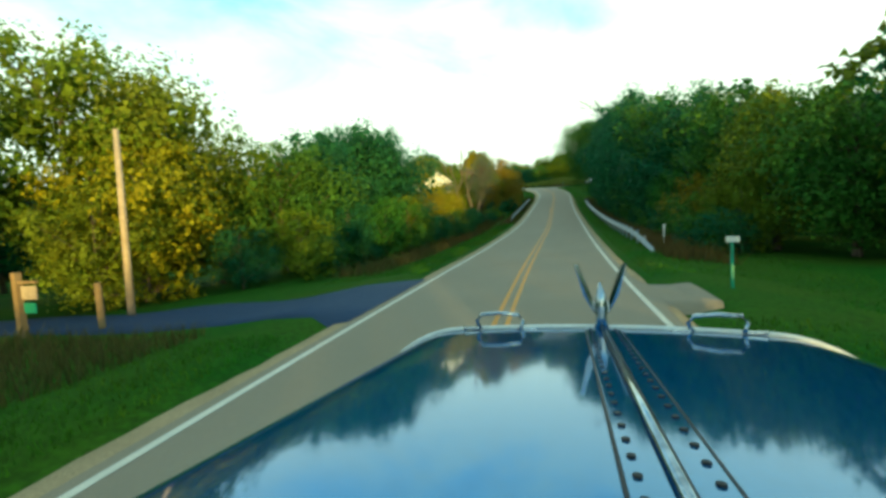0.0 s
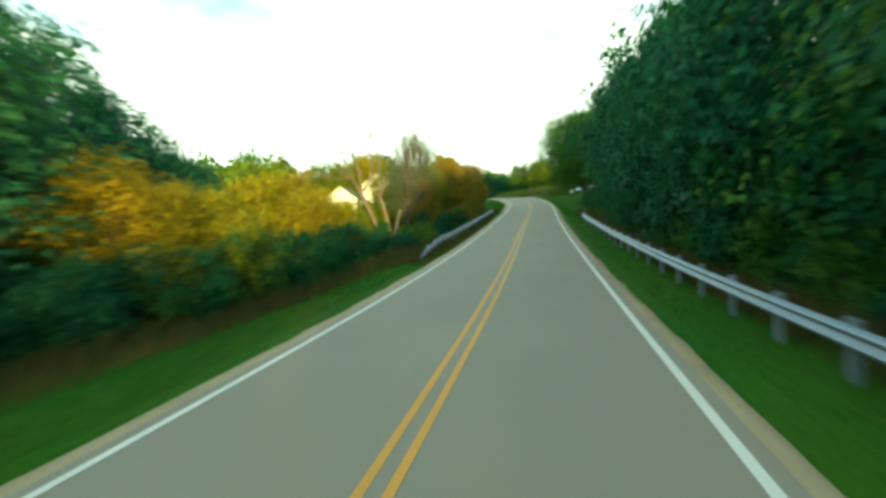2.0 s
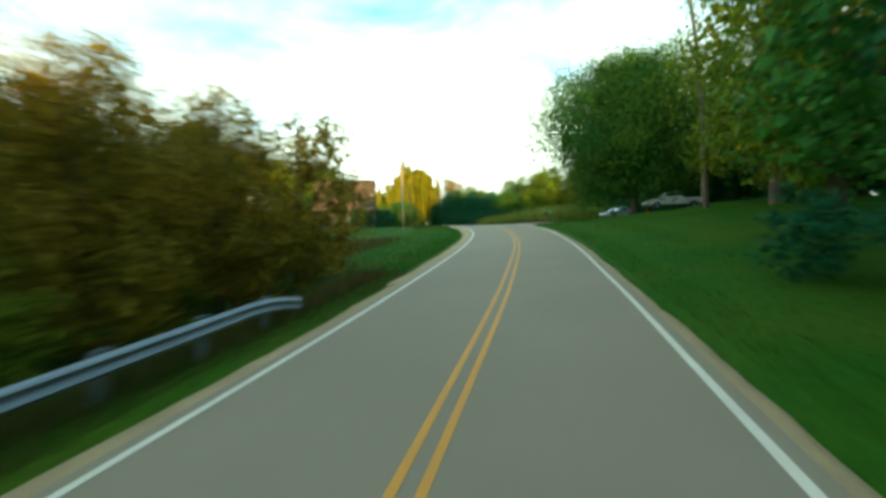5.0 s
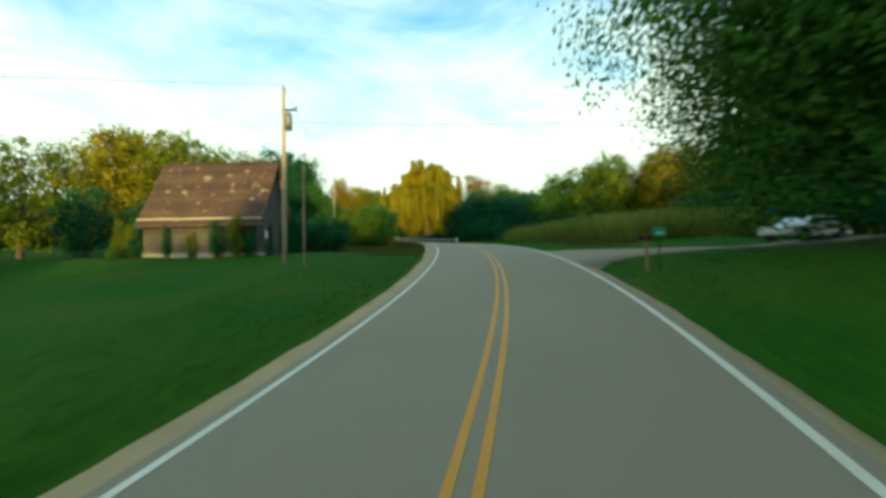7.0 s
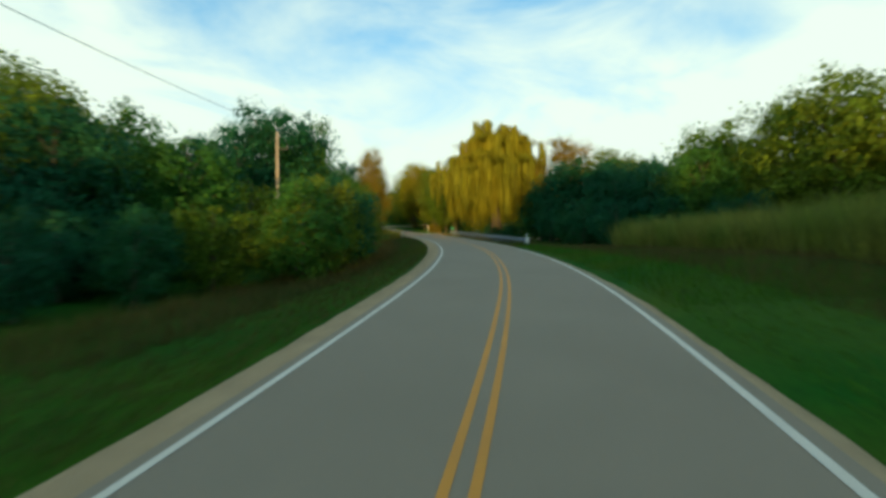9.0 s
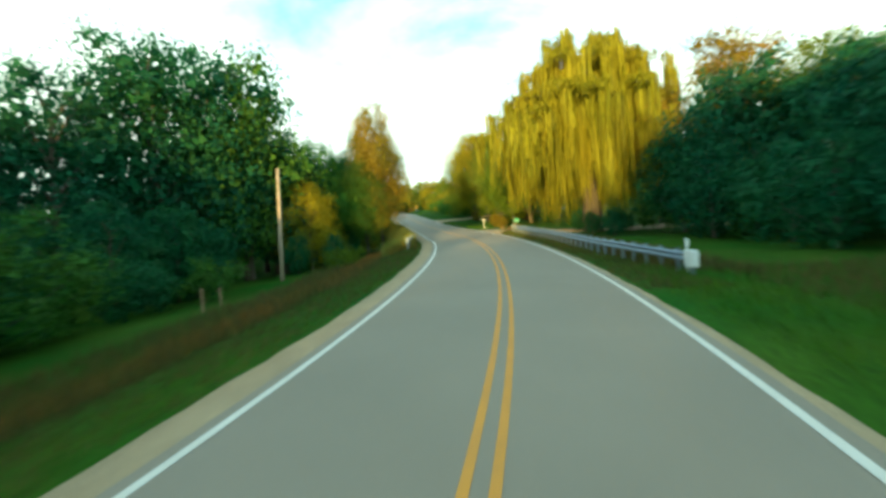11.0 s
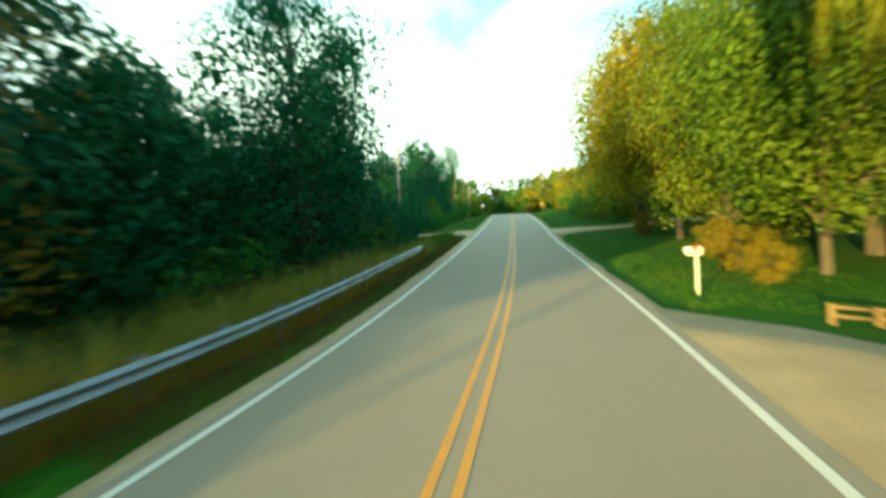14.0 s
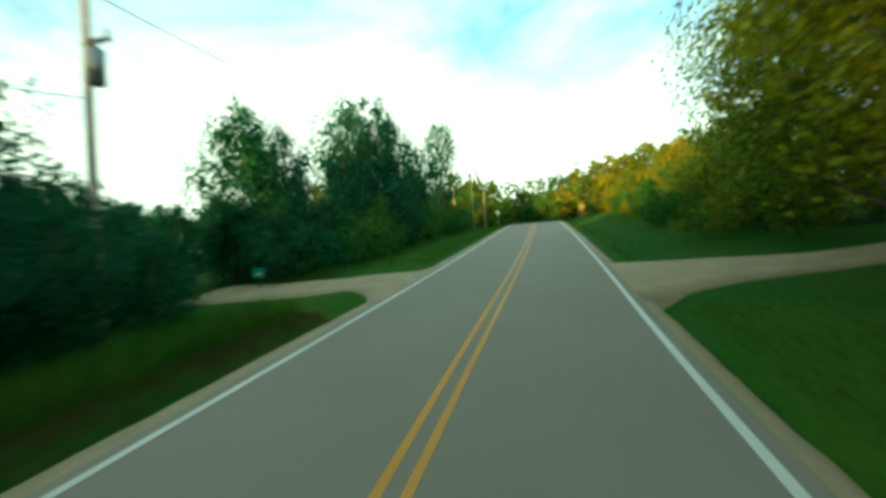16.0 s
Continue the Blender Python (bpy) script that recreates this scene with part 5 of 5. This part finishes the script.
# ---- the farm ----
def gable_house(name, m, length, half, eave, ridge, wall, roof, label, over=0.35, boards=True, openings=(), foundation=0.0):
    """A gabled building: x along the ridge, y across; walls of separate boards where boards is set. openings: (side, centre, width, sill, head)."""
    ob = thing(name, m, label, "barn" if "barn" in name else "house")
    lx = length / 2
    if foundation:
        part("foundation", boxed((-lx - 0.05, -half - 0.05, -0.8), (lx + 0.05, half + 0.05, foundation), 0.03), STONE, ob, "pale stone foundation")
    bm = bmesh.new()
    v = [bm.verts.new(p) for p in ((-lx, -half, 0), (lx, -half, 0), (lx, half, 0), (-lx, half, 0), (-lx, -half, eave), (lx, -half, eave), (lx, half, eave), (-lx, half, eave), (-lx, 0, ridge - 0.1), (lx, 0, ridge - 0.1))]
    for f in ((0, 1, 5, 4), (2, 3, 7, 6), (0, 4, 8, 7, 3), (1, 2, 6, 9, 5), (0, 3, 2, 1), (4, 5, 9, 8), (6, 7, 8, 9)):
        bm.faces.new([v[k] for k in f])
    part("wall", bm, wall, ob)
    if boards:
        # vertical boards on the gables, horizontal ones along the eaves
        n = int(2 * half / 0.28)
        for end in (-1, 1):
            for k in range(n):
                y = -half + (k + 0.5) * 2 * half / n
                top = eave + (ridge - eave) * (1 - abs(y) / half) - 0.12
                d = 0.012 + 0.012 * ((k * 7) % 3)
                x = end * lx
                part("board", boxed((min(x, x + end * d), y - half / n + 0.008, foundation), (max(x, x + end * d), y + half / n - 0.008, top)), wall, ob)
        rows = int((eave - foundation) / 0.26)
        for side in (-1, 1):
            for k in range(rows):
                z = foundation + k * 0.26
                d = 0.014 + 0.01 * ((k * 5) % 3)
                y = side * half
                part("board", boxed((-lx, min(y, y + side * d), z + 0.008), (lx, max(y, y + side * d), z + 0.252)), wall, ob)
    slope = math.hypot(half + over, (ridge - eave) * (half + over) / half)
    pitch = math.atan2(ridge - eave, half)
    for side in (-1, 1):
        plane = pose(0, 0, ridge + 0.03) @ Matrix.Rotation(-side * pitch, 4, "X")
        slab = boxed((-lx - over, min(0, side * slope), -0.09), (lx + over, max(0, side * slope), 0.0), 0, plane)
        r = part("roof", slab, roof, ob)
        rows = int(slope / 0.32)
        for k in range(rows):
            a, b = side * k * slope / rows, side * (k + 1.12) * slope / rows
            course = boxed((-lx - over, min(a, b), 0.004), (lx + over, max(a, b), 0.03), 0, plane)
            for w in course.verts:
                w.co.z += 0.012 * noise.noise((w.co.x * 2, k * 3.1, side)) - 0.004 * (k % 2)
            part("shingle_course", course, roof, r)
    part("ridge_cap", boxed((-lx - over, -0.1, ridge + 0.0), (lx + over, 0.1, ridge + 0.07), 0.02), roof, ob)
    for side, c, w, sill, head in openings:
        if side in ("x+", "x-"):
            x = lx if side == "x+" else -lx
            e = 0.06 if side == "x+" else -0.06
            a, b = (min(x, x + e), c - w / 2, sill), (max(x, x + e), c + w / 2, head)
            g = (min(x, x + e * 1.2), c - w / 2 + 0.08, sill + 0.08), (max(x, x + e * 1.2), c + w / 2 - 0.08, head - 0.08)
        else:
            y = half if side == "y+" else -half
            e = 0.06 if side == "y+" else -0.06
            a, b = (c - w / 2, min(y, y + e), sill), (c + w / 2, max(y, y + e), head)
            g = (c - w / 2 + 0.08, min(y, y + e * 1.2), sill + 0.08), (c + w / 2 - 0.08, max(y, y + e * 1.2), head - 0.08)
        win = part("window", boxed(a, b, 0.01), wall if boards else WHITE, ob, "framed opening")
        part("pane", boxed(*g), GLASS, win)
    return ob


barn_z = float(ground_z(-21.5, 140.5)[0])
barn = gable_house("barn", pose(-23.2, 141.8, barn_z - 0.1, 0, 0, 18), 7.8, 2.9, 13.75 - barn_z, 18.2 - barn_z, BOARDS, SHINGLE,
                   "old weathered wooden barn with a steep brown shingle roof", 0.4, True, (), 0.35)
bx = 4.1
part("door", boxed((bx, -1.0, 0.1), (bx + 0.09, 0.3, 2.5), 0.01), BOARDS, barn, "dark plank door")
part("notice", boxed((bx + 0.05, -2.3, 1.35), (bx + 0.1, -1.9, 1.85), 0.004), WHITE, barn, "small white notice board")
# pale strip laid on for the band of sunlit wall under the eaves
part("sunlit_strip", boxed((-4.3, -3.02, 13.5 - barn_z), (4.2, -2.96, 13.8 - barn_z), 0.005), STONE, barn, "pale strip laid on for the sunlit wall under the eaves")

for x, y, h, wide, tint in ((-2.2, -3.15, 2.5, 0.3, "dark"), (-0.5, -3.15, 1.9, 0.34, "olive"), (1.3, -3.3, 2.6, 0.55, "dark"), (2.6, -3.35, 2.9, 0.55, "olive"), (3.5, -3.3, 2.0, 0.6, "dark"),
                            (-4.3, -3.4, 1.3, 0.7, "dark"), (-5.2, -3.2, 2.6, 0.5, "olive"), (-4.9, -4.4, 1.0, 0.9, "green"), (4.5, 1.2, 2.6, 0.5, "dark"), (4.5, 2.4, 2.9, 0.6, "dark"), (4.6, -2.8, 1.0, 0.7, "dark")):
    q = barn.matrix_world @ Vector((x, y, 0))
    qs, ql = road_frame(q.x, q.y)
    tree(float(qs[0]), float(ql[0]), h, "bush", tint, "climbing the old barn wall", wide=wide)

wz = float(ground_z(-28, 126)[0])
white_barn = gable_house("white_barn", pose(-31.4, 127.7, wz - 0.2, 0, 0, 93), 4.3, 3.9, 14.3 - wz, 16.8 - wz, WHITE, ROOF_GREY, "white two-storey barn with a pale grey roof", 0.25, False)
gable_house("white_house", pose(-34.6, 115.0, float(ground_z(-34.6, 115.0)[0]) - 0.1, 0, 0, 97), 7.0, 3.3, 2.4, 4.9, WHITE, ROOF_DARK, "low white house with a sunlit gable behind the trees", 0.25, False, (("x-", -1.0, 0.8, 0.9, 1.7),))


def lean_to(m, w, d, wall_h, roof_h):
    ob = thing("farm_shed", m, "low white shed with a dark green hipped roof", "shed")
    part("wall", boxed((-w / 2, -d / 2, -0.8), (w / 2, d / 2, wall_h)), WHITE, ob)
    bm = bmesh.new()
    o = 0.3
    low = [bm.verts.new(p) for p in ((-w / 2 - o, -d / 2 - o, wall_h), (w / 2 + o, -d / 2 - o, wall_h), (w / 2 + o, d / 2 + o, wall_h), (-w / 2 - o, d / 2 + o, wall_h))]
    rim = [bm.verts.new(v.co + Vector((0, 0, 0.12))) for v in low]
    top = [bm.verts.new((-w / 2 + 2.0, d / 2 - 1.2, roof_h)), bm.verts.new((w / 2 - 2.6, d / 2 - 1.2, roof_h))]
    for k in range(4):
        bm.faces.new((low[k], low[(k + 1) % 4], rim[(k + 1) % 4], rim[k]))
    bm.faces.new((rim[0], rim[1], top[1], top[0]))
    bm.faces.new((rim[1], rim[2], top[1]))
    bm.faces.new((rim[2], rim[3], top[0], top[1]))
    bm.faces.new((rim[3], rim[0], top[0]))
    bm.faces.new(low)
    part("roof", bm, ROOF_DARK, ob)
    win = part("window", boxed((0.2, -d / 2 - 0.05, 1.1), (0.8, -d / 2 + 0.02, 1.8), 0.01), BOARDS, ob, "small framed window")
    part("pane", boxed((0.27, -d / 2 - 0.06, 1.17), (0.73, -d / 2 - 0.04, 1.73)), GLASS, win)
    part("baseboard", boxed((-w / 2 - 0.02, -d / 2 - 0.02, -0.8), (w / 2 + 0.02, -d / 2, 0.2)), STONE, ob)


lz = float(ground_z(-27.5, 123.5)[0])
lean_to(pose(-27.9, 125.2, lz - 0.05, 0, 0, 30), 7.0, 3.8, 2.25, 4.5)

gable_house("dark_house", stand(223, 32, 10), 9, 4.0, 4.6, 7.2, BRICK_RED, ROOF_GREY, "dark sided house behind the willow", 0.4, False,
            (("y-", 1.0, 1.2, 1.2, 2.4), ("x-", 0.0, 1.2, 1.2, 2.4)))


# ---- parked vehicles ----
def vehicle(name, m, paint, label, pickup=True):
    """A parked car 5.4 m long along x, nose towards -x."""
    ob = thing(name, m, label, "pickup truck" if pickup else "car")
    bm = bmesh.new()
    outline = [(-2.7, 0.5), (-2.72, 0.85), (-2.5, 1.02), (-1.35, 1.1), (-0.75, 1.72), (0.55, 1.76), (0.8, 1.1), (2.68, 1.08), (2.7, 0.5)] if pickup else \
              [(-2.3, 0.4), (-2.35, 0.7), (-2.1, 0.85), (-1.1, 0.95), (-0.4, 1.4), (1.0, 1.42), (1.7, 0.98), (2.2, 0.92), (2.3, 0.4)]
    rings = []
    for y, k in ((-0.95, 0.94), (-0.9, 1.0), (0.9, 1.0), (0.95, 0.94)):
        rings.append([bm.verts.new((x * (0.99 if k < 1 else 1), y * (0.86 if z > 1.2 else 1), 0.4 + (z - 0.4) * k)) for x, z in outline])
    for a, b in zip(rings, rings[1:]):
        for k in range(len(outline)):
            bm.faces.new((a[k], a[(k + 1) % len(outline)], b[(k + 1) % len(outline)], b[k]))
    bm.faces.new(rings[0])
    bm.faces.new(rings[-1])
    body = part("body", bm, paint, ob)
    hi = 1.66 if pickup else 1.34
    for y in (-0.86, 0.86):
        e = 0.03 if y > 0 else -0.03
        bm = bmesh.new()
        pts = [(-1.2, 1.14), (-0.75, hi), (0.45, hi), (0.62, 1.14)] if pickup else [(-0.9, 0.98), (-0.35, hi), (0.9, hi), (1.4, 0.98)]
        v = [[bm.verts.new((x, y + d, z)) for x, z in pts] for d in (0, e)]
        for k in range(4):
            bm.faces.new((v[0][k], v[0][(k + 1) % 4], v[1][(k + 1) % 4], v[1][k]))
        bm.faces.new(v[0])
        bm.faces.new(v[1])
        part("side_window", bm, GLASS, ob)
    for x in ((-1.75, 1.7) if pickup else (-1.4, 1.4)):
        for y in (-0.86, 0.86):
            w = part("wheel", tube(bmesh.new(), [(x, y - 0.12, 0.38), (x, y - 0.1, 0.38), (x, y + 0.1, 0.38), (x, y + 0.12, 0.38)], [0.3, 0.38, 0.38, 0.3], 18), RUBBER, ob)
            part("rim", tube(bmesh.new(), [(x, y - 0.13, 0.38), (x, y + 0.13, 0.38)], [0.2, 0.2], 14), ZINC, w)
    x = -2.73 if pickup else -2.36
    part("bumper", boxed((x - 0.03, -0.9, 0.42), (x + 0.12, 0.9, 0.62), 0.03), CHROME if pickup else paint, ob)
    for y in (-0.75, 0.75):
        part("headlight", boxed((x + 0.0, y - 0.15, 0.72), (x + 0.14, y + 0.15, 0.88), 0.02), WHITE, ob)
    return ob


vehicle("pickup_truck", stand(128.8, 17.4, -8), SILVER, "silver pickup truck parked on the lawn under trees")
vehicle("parked_car", stand(141, 17.6, 20), SILVER, "pale car parked beside the big shade tree", False)
vehicle("parked_car", stand(221.5, 25, 70), RED, "red car parked beside the dark house", False)
panel = thing("leaning_panel", stand(134.4, 18.0, -10), "yellowish upright board under the trees", "board")
part("board", boxed((-0.3, -0.03, -0.1), (0.3, 0.03, 1.2), 0.01), SIGN_YELLOW, panel)


# ---- the truck's long blue bonnet, as it stands at the start ----
def truck_front():
    first = pose(*PATH[0][1:])
    rot = first.to_3x3()
    fwd = (rot @ Vector((0.294, -0.028, -1))).normalized()
    right = fwd.cross(Vector((0, 0, 1))).normalized()
    up = right.cross(fwd)
    nose = first @ Vector((0.372 * 1.8, -0.186 * 1.8, -1.8))
    m = Matrix.Translation(nose) @ Matrix((right, fwd, up)).transposed().to_4x4()
    ob = thing("truck", m, "long blue truck bonnet with rivet rows and a chrome bird ornament", "truck")
    drop = nose.z

    def crown(x):
        a = abs(x) / 0.98
        return -0.05 * a ** 2 - 0.15 * max(0, (a - 0.62) / 0.38) ** 2.2

    bm = bmesh.new()
    xs = [-0.98 + 1.96 * k / 48 for k in range(49)]
    ys = [-1.75, -1.2, -0.6, -0.2, -0.05, 0.0]
    grid = [[bm.verts.new((x, y, crown(x))) for x in xs] for y in ys]
    nose_row = [bm.verts.new((x, 0.06, crown(x) - 0.09)) for x in xs]
    grid.append(nose_row)
    skirt = [bm.verts.new((x, 0.06, -drop + 0.75)) for x in xs]
    grid.append(skirt)
    for a, b in zip(grid, grid[1:]):
        for k in range(48):
            bm.faces.new((a[k], a[k + 1], b[k + 1], b[k]))
    for e in (0, 48):
        x = xs[e]
        lowv = [bm.verts.new((x, y, -drop + 0.75)) for y in ys]
        for k in range(len(ys) - 1):
            bm.faces.new((grid[k][e], grid[k + 1][e], lowv[k + 1], lowv[k]))
        bm.faces.new((grid[5][e], grid[6][e], skirt[e], lowv[5]))
    part("bonnet", bm, BLUE, ob, "glossy blue painted bonnet", True)
    bm = bmesh.new()
    tube(bm, [(x, 0.012, crown(x) + 0.004) for x in xs], [0.012] * 49, 6)
    part("front_trim", bm, WHITE, ob, "pale trim along the front edge", True)
    part("hinge", tube(bmesh.new(), [(0, -1.75, 0.008), (0, 0.0, 0.008)], [0.009, 0.009], 8), CHROME, ob, "chrome centre hinge", True)
    part("hinge_seam", boxed((0.009, -1.75, -0.004), (0.014, 0.0, 0.007)), DARK, ob)
    for side in (-1, 1):
        part("hinge_strip", boxed((side * 0.038 - 0.026, -1.75, -0.004), (side * 0.038 + 0.026, -0.02, 0.004 + crown(0.04)), 0.001), BLUE, ob)
        part("seam", boxed((side * 0.067 - 0.003, -1.75, -0.01), (side * 0.067 + 0.003, -0.02, 0.003 + crown(0.067))), DARK, ob)
        bm = tube(bmesh.new(), [(0, 0, 0), (0, 0, 0.003)], [0.0068, 0.0063], 12)
        rivet = part("rivet", bm, DARK, ob)
        for k in range(24):
            o = rivet if k == 0 else rivet.copy()
            if k:
                scene.collection.objects.link(o)
            o.matrix_local = pose(side * 0.048, -0.05 - k * 0.06, 0.0045 + crown(0.04))
    for x in (-0.43, 0.43):
        z = crown(x)
        pts = [(x - 0.09, 0, z), (x - 0.105, 0, z + 0.035), (x - 0.085, 0, z + 0.065), (x, 0, z + 0.072), (x + 0.085, 0, z + 0.065), (x + 0.105, 0, z + 0.035), (x + 0.09, 0, z)]
        h = part("handle", tube(bmesh.new(), pts, [0.009] * 7, 8), CHROME, ob, "chrome loop handle", True)
        for e in (-0.13, 0.13):
            part("foot", boxed((x + e - 0.035, -0.012, z - 0.004), (x + e + 0.035, 0.012, z + 0.01), 0.003), CHROME, h)
    bm = tube(bmesh.new(), [(0, 0, 0), (0, 0, 0.05), (0, 0.0, 0.09), (0, -0.01, 0.16), (0, 0.02, 0.19)], [0.03, 0.022, 0.03, 0.016, 0.006], 10)
    orn = part("ornament", bm, CHROME, ob, "chrome bird ornament with raised wings", True)
    for side in (-1, 1):
        wing = bmesh.new()
        v = [wing.verts.new(p) for p in ((side * 0.01, 0.0, 0.07), (side * 0.03, 0.0, 0.12), (side * 0.085, -0.02, 0.27), (side * 0.105, -0.03, 0.275), (side * 0.07, -0.01, 0.14), (side * 0.03, 0.0, 0.065))]
        f = wing.faces.new(v)
        ex = bmesh.ops.extrude_face_region(wing, geom=[f])
        bmesh.ops.translate(wing, verts=[g for g in ex["geom"] if isinstance(g, bmesh.types.BMVert)], vec=(0, 0.012, 0))
        part("wing", wing, CHROME, orn)
    for side in (-1, 1):
        w = part("wheel", tube(bmesh.new(), [(side * 0.95 - 0.14, -0.9, -drop + 0.5), (side * 0.95 - 0.12, -0.9, -drop + 0.5), (side * 0.95 + 0.12, -0.9, -drop + 0.5), (side * 0.95 + 0.14, -0.9, -drop + 0.5)], [0.4, 0.52, 0.52, 0.4], 20), RUBBER, ob)
        part("rim", tube(bmesh.new(), [(side * 0.95 - 0.15, -0.9, -drop + 0.5), (side * 0.95 + 0.15, -0.9, -drop + 0.5)], [0.28, 0.28], 14), CHROME, w)
    return ob


truck_front()
